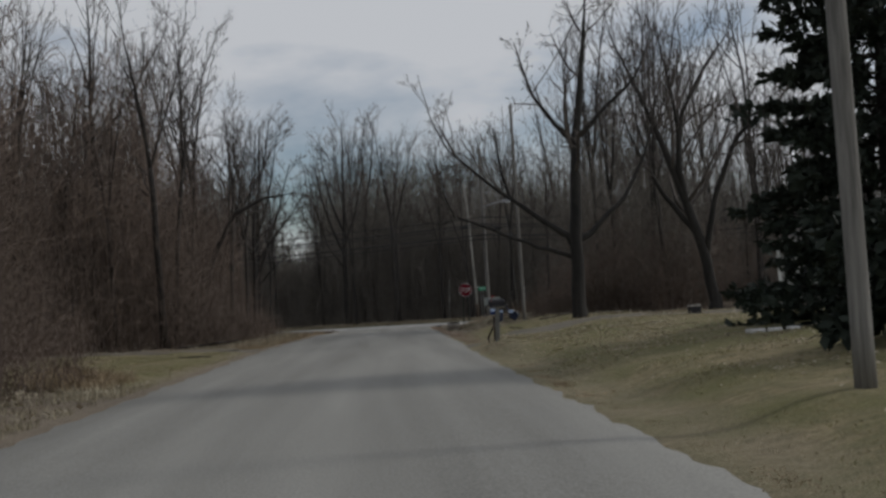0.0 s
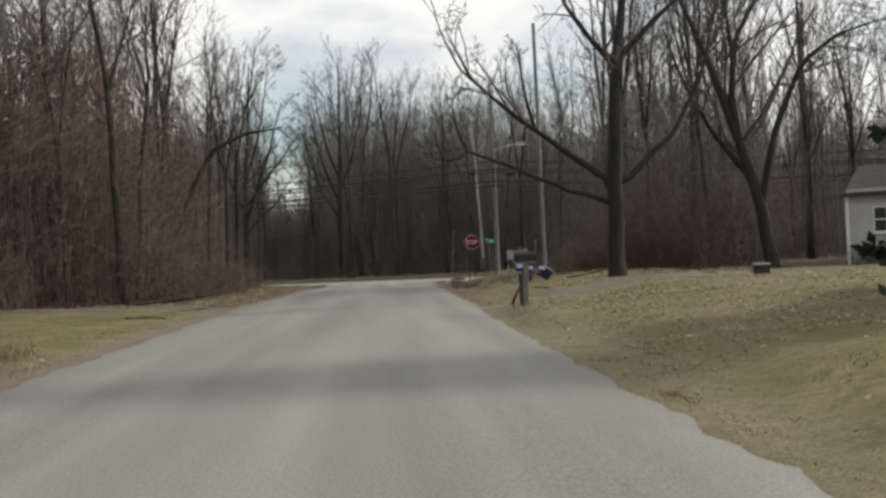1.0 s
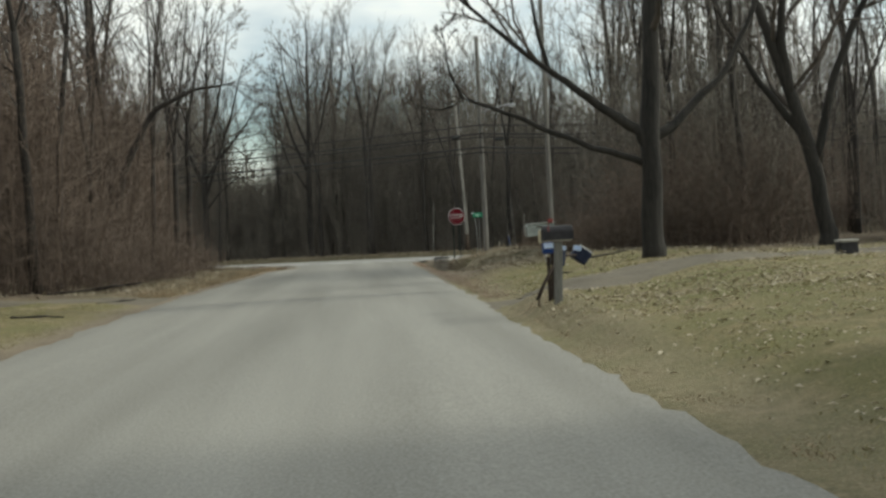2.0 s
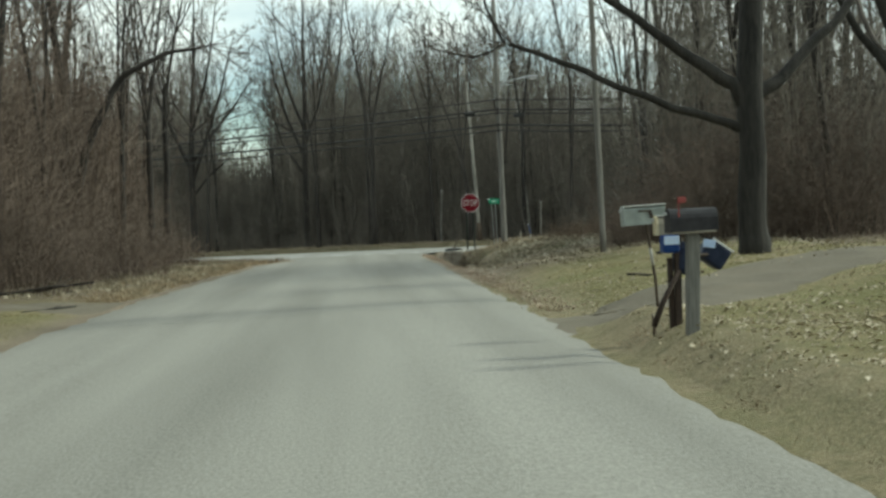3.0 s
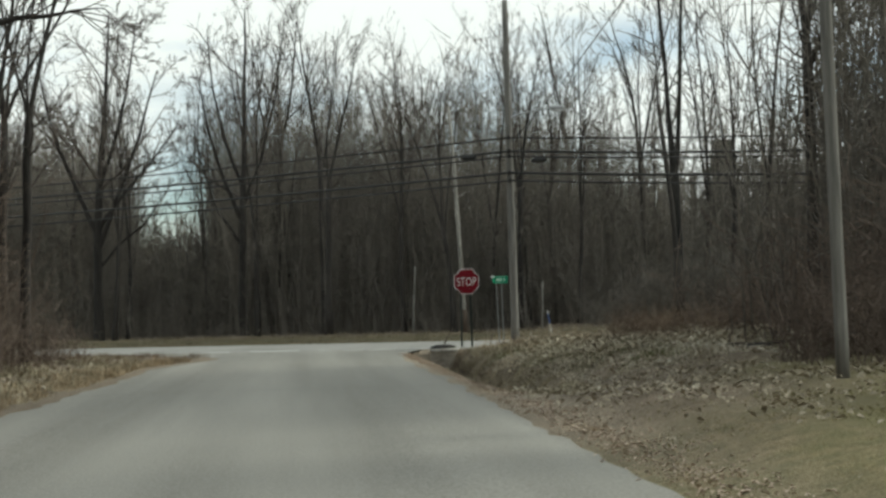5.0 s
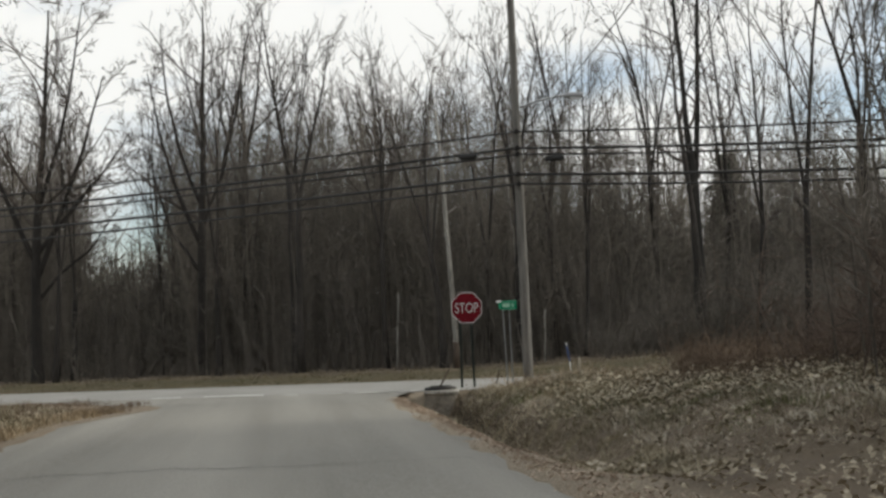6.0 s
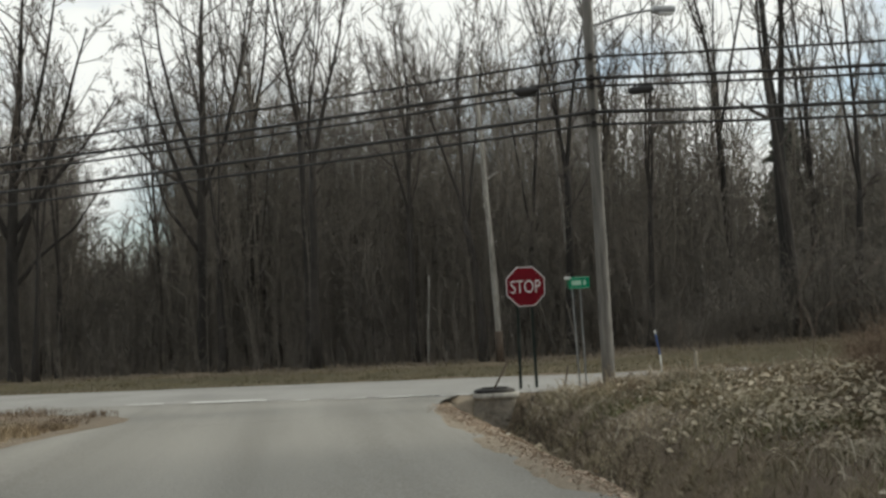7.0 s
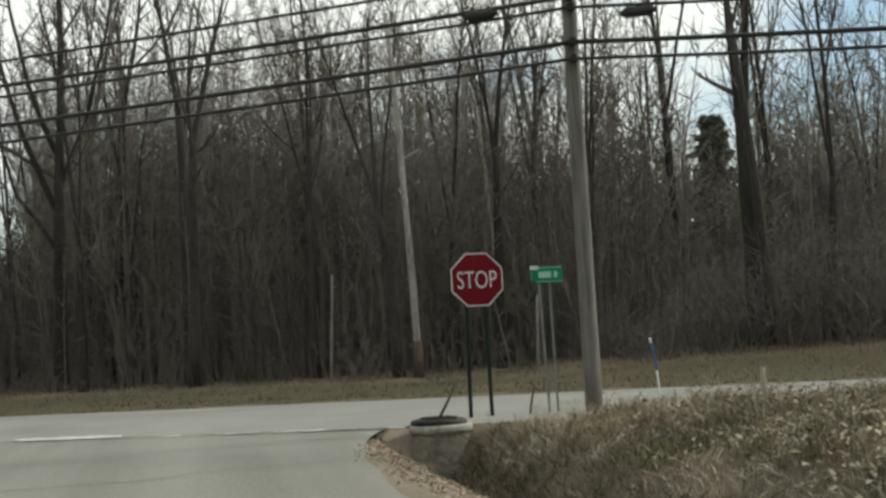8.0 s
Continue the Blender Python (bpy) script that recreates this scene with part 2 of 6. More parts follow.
def ground_material():
    """Lawn, straw and leaf litter, blended by the surface's own cover weights and noise."""
    m = bpy.data.materials.new("ground_cover")
    m.use_nodes = True
    n, l = m.node_tree.nodes, m.node_tree.links
    b = n["Principled BSDF"]
    b.inputs["Roughness"].default_value = 0.95
    co = n.new("ShaderNodeTexCoord")

    def noise_tex(scale, detail=6):
        t = n.new("ShaderNodeTexNoise")
        t.inputs["Scale"].default_value, t.inputs["Detail"].default_value, t.inputs["Roughness"].default_value = scale, detail, 0.7
        l.new(co.outputs["Object"], t.inputs["Vector"])
        return t.outputs["Fac"]

    def ramp2(fac, stops):
        r = n.new("ShaderNodeValToRGB")
        r.color_ramp.elements[0].position, r.color_ramp.elements[1].position = stops[0][0], stops[-1][0]
        r.color_ramp.elements[0].color, r.color_ramp.elements[1].color = (*stops[0][1], 1), (*stops[-1][1], 1)
        for p, c in stops[1:-1]:
            r.color_ramp.elements.new(p).color = (*c, 1)
        l.new(fac, r.inputs["Fac"])
        return r.outputs["Color"]

    def blend(fac, a, c):
        x = n.new("ShaderNodeMix")
        x.data_type = "RGBA"
        l.new(fac, x.inputs["Factor"])
        l.new(a, x.inputs["A"])
        l.new(c, x.inputs["B"])
        return x.outputs["Result"]

    fine, mid, wide = noise_tex(42), noise_tex(5), noise_tex(0.5)
    patch = n.new("ShaderNodeMapRange")
    patch.inputs["From Min"].default_value, patch.inputs["From Max"].default_value = 0.38, 0.62
    l.new(wide, patch.inputs["Value"])
    green = ramp2(fine, [(0.3, (0.075, 0.08, 0.026)), (0.5, (0.16, 0.15, 0.054)), (0.7, (0.28, 0.238, 0.108))])
    lawn = blend(wide, ramp2(fine, [(0.3, (0.076, 0.068, 0.031)), (0.5, (0.172, 0.146, 0.069)), (0.7, (0.35, 0.288, 0.166))]),
                 ramp2(mid, [(0.35, (0.108, 0.097, 0.042)), (0.6, (0.38, 0.30, 0.172))]))
    lawn = blend(patch.outputs["Result"], green, lawn)
    litter = blend(mid, ramp2(fine, [(0.3, (0.055, 0.041, 0.029)), (0.5, (0.165, 0.125, 0.087)), (0.7, (0.38, 0.31, 0.235))]),
                   ramp2(wide, [(0.35, (0.10, 0.076, 0.053)), (0.5, (0.135, 0.106, 0.067)), (0.65, (0.25, 0.192, 0.135))]))
    at = n.new("ShaderNodeAttribute")
    at.attribute_name = "lawn"
    cover = blend(at.outputs["Fac"], litter, lawn)
    # tan soil at the road's edge and dull grass across the junction
    soil = ramp2(fine, [(0.3, (0.15, 0.12, 0.088)), (0.5, (0.29, 0.24, 0.178)), (0.7, (0.50, 0.43, 0.335))])
    turf = blend(mid, ramp2(fine, [(0.3, (0.035, 0.032, 0.016)), (0.7, (0.14, 0.115, 0.062))]),
                 ramp2(wide, [(0.35, (0.065, 0.062, 0.028)), (0.65, (0.15, 0.115, 0.066))]))
    for key, colour in (("turf", turf), ("soil", soil)):
        a2 = n.new("ShaderNodeAttribute")
        a2.attribute_name = key
        rag = n.new("ShaderNodeMath")
        rag.operation = "MULTIPLY_ADD"
        l.new(mid, rag.inputs[0])
        rag.inputs[1].default_value = 1.6
        rag.inputs[2].default_value = -0.8
        tot = n.new("ShaderNodeMath")
        tot.operation, tot.use_clamp = "MULTIPLY_ADD", True
        l.new(a2.outputs["Fac"], tot.inputs[0])
        tot.inputs[1].default_value = 1.35
        mul = n.new("ShaderNodeMath")
        mul.operation = "MULTIPLY"
        l.new(rag.outputs[0], mul.inputs[0])
        l.new(a2.outputs["Fac"], mul.inputs[1])
        l.new(mul.outputs[0], tot.inputs[2])
        cover = blend(tot.outputs[0], cover, colour)
    l.new(cover, b.inputs["Base Color"])
    bp = n.new("ShaderNodeBump")
    bp.inputs["Strength"].default_value, bp.inputs["Distance"].default_value = 0.7, 0.05
    l.new(fine, bp.inputs["Height"])
    l.new(bp.outputs["Normal"], b.inputs["Normal"])
    return m


GROUND = ground_material()


# ---------------------------------------------------------------- mesh helpers
def raw_mesh(name, verts, faces):
    """A mesh from arrays: verts (n, 3) and faces (m, 3 or 4)."""
    verts, faces = np.asarray(verts, np.float32), np.asarray(faces, np.int32)
    me = bpy.data.meshes.new(name)
    me.vertices.add(len(verts))
    me.vertices.foreach_set("co", verts.ravel())
    k = faces.shape[1]
    me.loops.add(faces.size)
    me.loops.foreach_set("vertex_index", faces.ravel())
    me.polygons.add(len(faces))
    me.polygons.foreach_set("loop_start", np.arange(0, faces.size, k, dtype=np.int32))
    me.update(calc_edges=True)
    me.validate()
    return me


def smooth(me):
    me.polygons.foreach_set("use_smooth", np.ones(len(me.polygons), bool))
    return me


def put(name, me, material, parent=None, label=""):
    if not me.materials:
        me.materials.append(material)
    ob = new(name, me)
    if parent is not None:
        ob.parent = parent
    if label:
        ob["label"] = label
    return ob


def part(name, bm, material, parent=None, label=""):
    me = bpy.data.meshes.new(name)
    bm.to_mesh(me)
    bm.free()
    return put(name, me, material, parent, label)


def thing(name, x, y, z, rz=0.0, label="", category="", group="", kind=""):
    e = new(name)
    e.empty_display_size = 0.2
    e.matrix_basis = pose(x, y, z, 0, 0, rz)
    return tagged(e, label, category, group, kind)


def box(sx, sy, sz, at=(0, 0, 0), bevel=0.0, turn=(0, 0, 0), segments=2):
    bm = bmesh.new()
    bmesh.ops.create_cube(bm, size=1)
    bmesh.ops.scale(bm, vec=(sx, sy, sz), verts=bm.verts)
    if bevel:
        bmesh.ops.bevel(bm, geom=bm.edges[:], offset=bevel, segments=segments, affect="EDGES", profile=0.5)
    bmesh.ops.transform(bm, matrix=pose(*at, *turn), verts=bm.verts)
    return bm


def tube(points, radii, sides=8, cap=True, jitter=0.0, rng=None):
    """A round tube through points, as (verts, faces)."""
    points, radii = np.asarray(points, float), np.asarray(radii, float)
    n = len(points)
    tang = np.gradient(points, axis=0)
    tang /= np.linalg.norm(tang, axis=1)[:, None] + 1e-9
    ref = np.array([1.0, 0.13, 0.07]) if abs(tang[0][0]) < 0.8 else np.array([0.1, 1.0, 0.05])
    a = np.cross(tang, ref)
    a /= np.linalg.norm(a, axis=1)[:, None]
    b = np.cross(tang, a)
    ang = np.linspace(0, 2 * np.pi, sides, endpoint=False)
    rr = radii[:, None] * np.ones(sides)
    if jitter and rng is not None:
        rr = rr * (1 + jitter * rng.normal(size=rr.shape))
    v = points[:, None] + rr[..., None] * (np.cos(ang)[None, :, None] * a[:, None] + np.sin(ang)[None, :, None] * b[:, None])
    v = v.reshape(-1, 3)
    i = np.arange(n - 1)[:, None] * sides + np.arange(sides)[None]
    j = np.arange(n - 1)[:, None] * sides + (np.arange(sides)[None] + 1) % sides
    f = np.stack([i, j, j + sides, i + sides], -1).reshape(-1, 4)
    if cap:
        v = np.vstack([v, points[:1], points[-1:]])
        c0, c1 = len(v) - 2, len(v) - 1
        k = np.arange(sides)
        k2 = (k + 1) % sides
        low = np.stack([k2, k, np.full(sides, c0), np.full(sides, c0)], -1)
        top = np.stack([k + (n - 1) * sides, k2 + (n - 1) * sides, np.full(sides, c1), np.full(sides, c1)], -1)
        return v, f, np.vstack([low[:, :3], top[:, :3]])
    return v, f, np.zeros((0, 3), int)


def tubes_mesh(name, tubes):
    """Several tubes joined in one mesh, all faces as triangles."""
    vs, fs, base = [], [], 0
    for v, q, t in tubes:
        vs.append(v)
        fs.append(np.vstack([q[:, [0, 1, 2]], q[:, [0, 2, 3]]]) + base)
        if len(t):
            fs.append(t + base)
        base += len(v)
    return smooth(raw_mesh(name, np.vstack(vs), np.vstack(fs)))


def twigs_mesh(name, p0, p1, r0, r1, sharp=None):
    """Thin three-sided tapering sticks, one for each row; the rows marked sharp run to a point."""
    p0, p1, r0, r1 = (np.asarray(q, float) for q in (p0, p1, r0, r1))
    sharp = np.zeros(len(p0), bool) if sharp is None else np.asarray(sharp, bool)
    d = p1 - p0
    d /= np.linalg.norm(d, axis=1)[:, None] + 1e-9
    ref = np.where(np.abs(d[:, 2:3]) < 0.9, np.array([[0.0, 0.0, 1.0]]), np.array([[1.0, 0.0, 0.0]]))
    a = np.cross(d, ref)
    a /= np.linalg.norm(a, axis=1)[:, None] + 1e-9
    b = np.cross(d, a)

    def ring(p, r, m):
        return [p[m] + r[m][:, None] * (math.cos(w) * a[m] + math.sin(w) * b[m]) for w in (0, 2 * np.pi / 3, 4 * np.pi / 3)]

    blunt = ~sharp
    v1 = np.stack(ring(p0, r0, blunt) + ring(p1, r1, blunt), 1).reshape(-1, 3)
    v2 = np.stack(ring(p0, r0, sharp) + [p1[sharp]], 1).reshape(-1, 3)
    o1 = np.arange(blunt.sum())[:, None] * 6
    o2 = np.arange(sharp.sum())[:, None] * 4 + len(v1)
    f = []
    for k in range(3):
        j = (k + 1) % 3
        f += [o1 + np.array([[k, j, 3 + j]]), o1 + np.array([[k, 3 + j, 3 + k]]), o2 + np.array([[k, j, 3]])]
    return raw_mesh(name, np.concatenate([v1, v2]), np.concatenate(f))


# ---------------------------------------------------------------- lie of the land
SLANT = 0.466  # the cross road runs at 25 degrees
def near_edge(x): return 55.0 - (x - 1.0) * SLANT
def far_edge(x): return 62.9 - (x - 1.0) * SLANT
def wood_edge(x): return 70.5 - (x - 1.0) * SLANT
def left_edge(y): return -6.4 + 0.75 * np.clip((y - 28) / 16, 0, 1) + 1.3 * np.clip((y - 47) / 6, 0, 1) ** 1.5 - 5.5 * np.clip((y - 54) / 4.5, 0, 1) ** 2
def right_edge(y): return 0.35 + 0.35 * np.clip(y / 40, 0, 1) + 1.6 * np.clip((y - 50.0) / 6, 0, 1) ** 2


def ramp01(v, a, b):
    t = np.clip((v - a) / (b - a), 0, 1)
    return t * t * (3 - 2 * t)


def land(x, y):
    """Height of the ground."""
    x, y = np.asarray(x, float), np.asarray(y, float)
    along = ramp01(y, 30, 38)
    post_bank = ramp01(y, 7, 11.5) * (1 - ramp01(y, 16.5, 18.2))
    lawn = 0.26 * ((1 - post_bank) * ramp01(x, 0.6, 2.0) + post_bank * ramp01(x, 0.42, 0.98)) + 0.26 * ramp01(x, 1.5, 5.0) - 0.12 * ramp01(x, 5.5, 8.5)
    bank = (0.40 - 0.1 * ramp01(y, 44, 50)) * ramp01(x, 2.4, 4.6) + 0.08 * ramp01(x, 4.6, 9) + ramp01(x, 2.4, 3.4) * (1 - 0.5 * ramp01(y, 46, 51)) * (0.07 * np.sin(3.1 * x + 1.3 * y) * np.sin(2.3 * y - 0.9 * x) + 0.04 * np.sin(6.1 * y + x) * np.sin(5.3 * x))
    ditch = -0.78 * np.exp(-((x - 2.0 - 0.02 * (y - 50)) / 0.6) ** 2) * ramp01(y, 33, 46)
    right = (1 - along) * lawn + along * (bank * (1 - ramp01(y - near_edge(x), -2.2, -0.2)) + ditch)
    right = right * (1 - ramp01(y - near_edge(x), -1.0, -0.1))
    left = 0.1 * ramp01(-x, 6.6, 8) + 0.3 * ramp01(-x, 8, 14) * (1 - 0.6 * ramp01(y, 8, 14) * (1 - ramp01(y, 30, 34)))
    left = left * (1 - ramp01(y - near_edge(x), -3.5, -1.0))
    beyond = (0.16 + 0.36 * ramp01(x, 5, 14)) * ramp01(y - far_edge(x), 0.5, 8)
    z = np.where(x > 0.3, right, np.where(x < -6.0, left, 0.0)) + beyond
    n = 0.03 * np.sin(1.9 * x + 0.7 * y) * np.sin(1.3 * y - 0.6 * x) + 0.02 * np.sin(4.1 * x + 1.0) * np.sin(3.7 * y)
    on_main = (x > left_edge(y) + 0.25) & (x < right_edge(y) - 0.25) & (y < near_edge(x) + 0.5)
    on_cross = (y > near_edge(x) + 0.4) & (y < far_edge(x) - 0.3)
    on_road = on_main | on_cross
    return np.where(on_road, -0.08, z + n * np.where((x > 0.9) | (x < -6.9) | (y > far_edge(x)), 1, 0.2) - 0.005)


def spread(lo, hi, fine_lo, fine_hi, step):
    core = np.arange(fine_lo, fine_hi + step / 2, step)
    up = fine_hi + np.cumsum(step * 1.25 ** np.arange(1, 60))
    dn = fine_lo - np.cumsum(step * 1.25 ** np.arange(1, 60))
    return np.r_[dn[dn > lo][::-1], core, up[up < hi]]


def build_ground():
    xs, ys = spread(-2500, 2500, -11, 9, 0.25), spread(-2500, 2500, -14, 76, 0.3)
    gx, gy = np.meshgrid(xs, ys)
    gz = land(gx, gy)
    v = np.stack([gx, gy, gz], -1).reshape(-1, 3)
    w, h = len(xs), len(ys)
    i = (np.arange(h - 1)[:, None] * w + np.arange(w - 1)[None]).ravel()
    me = smooth(raw_mesh("ground", v, np.stack([i, i + 1, i + w + 1, i + w], -1)))
    x, y = v[:, 0], v[:, 1]
    lawn = np.where(x > 0, ramp01(-y, -31.5, -26) + 0.75 * ramp01(x, 2.2, 4.5) * ramp01(y, 20, 27) * (1 - ramp01(y, 33, 36)) * (x < 8),
                    0.9 * ramp01(-x, 6.3, 6.9) * ramp01(x, -15, -12.5) * ramp01(y, 4, 9) * (1 - ramp01(y, 26, 30)))
    lawn = np.where(x > 0, lawn * (1 - ramp01(x, 20, 26)), lawn)
    verge = ramp01(y - far_edge(x), 0, 0.8) * (1 - ramp01(y - far_edge(x), 4.5, 7))
    lawn = np.clip(lawn, 0, 1)
    past = x - right_edge(y)
    soil = ramp01(past, -0.5, 0.0) * (1 - ramp01(past, 0.45, 0.95)) * (0.22 + 0.78 * ramp01(y, 28, 40)) * (y < near_edge(x))
    soil = np.maximum(soil, 0.3 * (x < 0) * ramp01(-(x - left_edge(y)), -0.4, 0.0) * (1 - ramp01(-(x - left_edge(y)), 0.3, 0.8)) * (y < near_edge(x)))
    me.attributes.new("soil", "FLOAT", "POINT").data.foreach_set("value", soil.astype(np.float32))
    me.attributes.new("turf", "FLOAT", "POINT").data.foreach_set("value", verge.astype(np.float32))
    me.attributes.new("lawn", "FLOAT", "POINT").data.foreach_set("value", lawn.astype(np.float32))
    return tagged(put("ground", me, GROUND), "winter lawn, leaf litter and dry grass ground", "ground", kind="structure")


def build_roads():
    rng = np.random.default_rng(3)
    ys = np.r_[np.arange(-120, -20, 4.0), np.arange(-20, 48, 0.3)]
    k = 18
    rows = []
    for y in ys:
        wob = 0.07 * math.sin(1.7 * y) + 0.05 * math.sin(4.3 * y + 1) + rng.normal(0, 0.045)
        a, b = left_edge(y) + wob, right_edge(y) + 0.06 * math.sin(2.3 * y + 2) + 0.04 * math.sin(5.9 * y) + rng.normal(0, 0.045)
        u = np.linspace(0, 1, k)
        x = a + (b - a) * u
        z = 0.012 + 0.035 * np.sin(np.pi * u)
        z[[0, -1]] = -0.04
        rows.append(np.stack([x, np.full(k, y), z], -1))
    for s in np.linspace(0, 1, 24)[1:]:
        yl = 48 + s * (near_edge(left_edge(57.5)) - 48)
        yr = 48 + s * (near_edge(2.0) - 48)
        a, b = left_edge(yl), right_edge(yr)
        u = np.linspace(0, 1, k)
        x = a + (b - a) * u
        y = (1 - s) * 48 + s * (near_edge(x) + 0.02)
        z = 0.012 + 0.035 * (1 - s) * np.sin(np.pi * u)
        z[[0, -1]] = -0.04 + 0.05 * s
        rows.append(np.stack([x, y, z], -1))
    v = np.concatenate(rows)
    n = len(rows)
    i = (np.arange(n - 1)[:, None] * k + np.arange(k - 1)[None]).ravel()
    me = smooth(raw_mesh("road", v, np.stack([i, i + 1, i + k + 1, i + k], -1)))
    tagged(put("road", me, ASPHALT), "worn grey asphalt country road with faint wheel tracks", "road", kind="structure")
    # the cross road, slightly cambered
    xs = np.r_[np.arange(-160, -24, 5.0), np.arange(-24, 30, 0.6), np.arange(30, 170, 5.0)]
    u = np.linspace(0, 1, 9)
    v = []
    for x in xs:
        a, b = near_edge(x), far_edge(x) + 0.06 * math.sin(1.1 * x) + rng.normal(0, 0.02)
        z = 0.018 + 0.05 * np.sin(np.pi * u)
        z[[0, -1]] = (0.008, -0.03)
        v.append(np.stack([np.full(9, x), a + (b - a) * u, z], -1))
    i = (np.arange(len(xs) - 1)[:, None] * 9 + np.arange(8)[None]).ravel()
    me = smooth(raw_mesh("cross_road", np.concatenate(v), np.stack([i, i + 9, i + 10, i + 1], -1)))
    tagged(put("cross_road", me, CROSSROAD), "pale grey asphalt road crossing at a junction", "road", kind="structure")
    # worn white edge line, broken at places
    for x0, x1, w, off in ((-3.6, -2.0, 0.24, -0.1), (-0.75, -0.1, 0.07, -0.5), (0.02, 1.72, 0.085, -0.5), (-1.5, -1.2, 0.05, -0.5), (-4.9, -4.1, 0.08, -0.15)):
        xs = np.arange(x0, x1, 0.06)
        e = w * (0.45 + 0.55 * rng.random(len(xs))) * np.clip(np.minimum(xs - x0, x1 - xs) / 0.2 + 0.3, 0, 1)
        mid = near_edge(xs) + off + 0.02 * np.sin(3 * xs)
        camber = 0.034
        v = np.stack([np.stack([xs, mid - e, np.full(len(xs), camber - 0.006)], -1), np.stack([xs, mid + e, np.full(len(xs), camber + 0.004)], -1)], 1).reshape(-1, 3)
        i = np.arange(len(xs) - 1) * 2
        me = raw_mesh("road_line", v, np.stack([i, i + 2, i + 3, i + 1], -1))
        tagged(put("road_line", me, LINEPAINT), "worn white painted edge line on asphalt", "road marking", kind="structure")
    # tar joint between the two roads, and a few cracks
    def crack(x0, y0, x1, y1, w, wig, name, label, lift):
        f = np.linspace(0, 1, 60)
        cx, cy = x0 + (x1 - x0) * f, y0 + (y1 - y0) * f
        nx, ny = -(y1 - y0), x1 - x0
        ln = math.hypot(nx, ny)
        off = np.cumsum(rng.normal(0, wig, 60))
        off -= off[0] + (off[-1] - off[0]) * f
        cx, cy = cx + nx / ln * off, cy + ny / ln * off
        e = w * rng.uniform(0.5, 1.3, 60)
        low = np.stack([cx - nx / ln * e, cy - ny / ln * e, np.full(60, lift)], -1)
        top = np.stack([cx + nx / ln * e, cy + ny / ln * e, np.full(60, lift)], -1)
        v = np.stack([low, top], 1).reshape(-1, 3)
        i = np.arange(59) * 2
        tagged(put(name, raw_mesh(name, v, np.stack([i, i + 2, i + 3, i + 1], -1)), TAR), label, "road marking", kind="structure")

    crack(-5.0, near_edge(-5.0) - 0.55, 1.5, near_edge(1.5) - 0.66, 0.028, 0.03, "road_joint", "dark tar joint between two asphalt roads", 0.036)
    crack(-4.6, 49.6, 0.4, 50.3, 0.012, 0.05, "road_crack", "thin dark crack across worn asphalt", 0.048)
    crack(-5.4, 38.2, 0.2, 37.5, 0.012, 0.05, "road_crack", "thin dark crack across worn asphalt", 0.052)
    crack(-5.8, 21.0, 0.1, 21.8, 0.012, 0.05, "road_crack", "thin dark crack across worn asphalt", 0.052)
    # gravel driveway to the house
    pts = [(0.30, 17.7, 1.8), (1.4, 17.9, 1.45), (3.2, 19.3, 1.5), (6.0, 21.4, 1.5), (9.0, 23.6, 1.4), (12.5, 25.4, 1.4), (18, 27.2, 1.6)]
    pts = np.array(pts)
    s = np.linspace(0, len(pts) - 1, 90)
    c = np.stack([np.interp(s, np.arange(len(pts)), pts[:, a]) for a in range(3)], -1)
    t = np.gradient(c[:, :2], axis=0)
    t /= np.linalg.norm(t, axis=1)[:, None]
    nrm = np.stack([-t[:, 1], t[:, 0]], -1)
    u = np.linspace(-1, 1, 9)
    v = []
    for q in range(len(c)):
        wid = c[q, 2] * (1 + 0.05 * rng.normal())
        p = c[q, :2] + nrm[q] * (u * wid)[:, None]
        z = land(p[:, 0], p[:, 1]) + 0.035 - 0.05 * np.abs(u) ** 6
        z = np.minimum(z, 0.02 + 0.42 * np.clip(p[:, 0] - 0.35, 0, 9))
        if q < 8:
            z = z * q / 8 - 0.03 * (1 - q / 8)
        v.append(np.c_[p, z])
    i = (np.arange(len(c) - 1)[:, None] * 9 + np.arange(8)[None]).ravel()
    me = smooth(raw_mesh("driveway", np.concatenate(v), np.stack([i, i + 9, i + 10, i + 1], -1)))
    tagged(put("driveway", me, GRAVEL), "grey gravel driveway leading to the white house", "driveway", kind="structure")


def build_track():
    """A short gravel track that leaves the road through the left verge."""
    rng = np.random.default_rng(8)
    s = np.linspace(0, 1, 40)
    cx, cy = -6.2 - 13 * s, 26.6 + 1.6 * s
    u = np.linspace(-1, 1, 9)
    v = []
    for k in range(40):
        wid = (1.25 + 0.9 * max(0, 1 - s[k] * 9)) * (1 + 0.05 * rng.normal())
        py = cy[k] + u * wid
        px = np.full(9, cx[k])
        z = np.where(px < -6.7, land(np.minimum(px, -6.7), py), 0.0) + 0.03 - 0.05 * np.abs(u) ** 6
        z = np.minimum(z, 0.012 + 0.25 * np.clip(-6.2 - px, 0, 1)) - 0.05 * (k == 0)
        v.append(np.stack([px, py, z], -1))
    i = (np.arange(39)[:, None] * 9 + np.arange(8)[None]).ravel()
    me = smooth(raw_mesh("side_track", np.concatenate(v), np.stack([i, i + 1, i + 10, i + 9], -1)))
    tagged(put("side_track", me, GRAVEL), "short dull gravel track leaving the road through the verge", "track", kind="structure")


build_ground()
build_roads()
build_track()


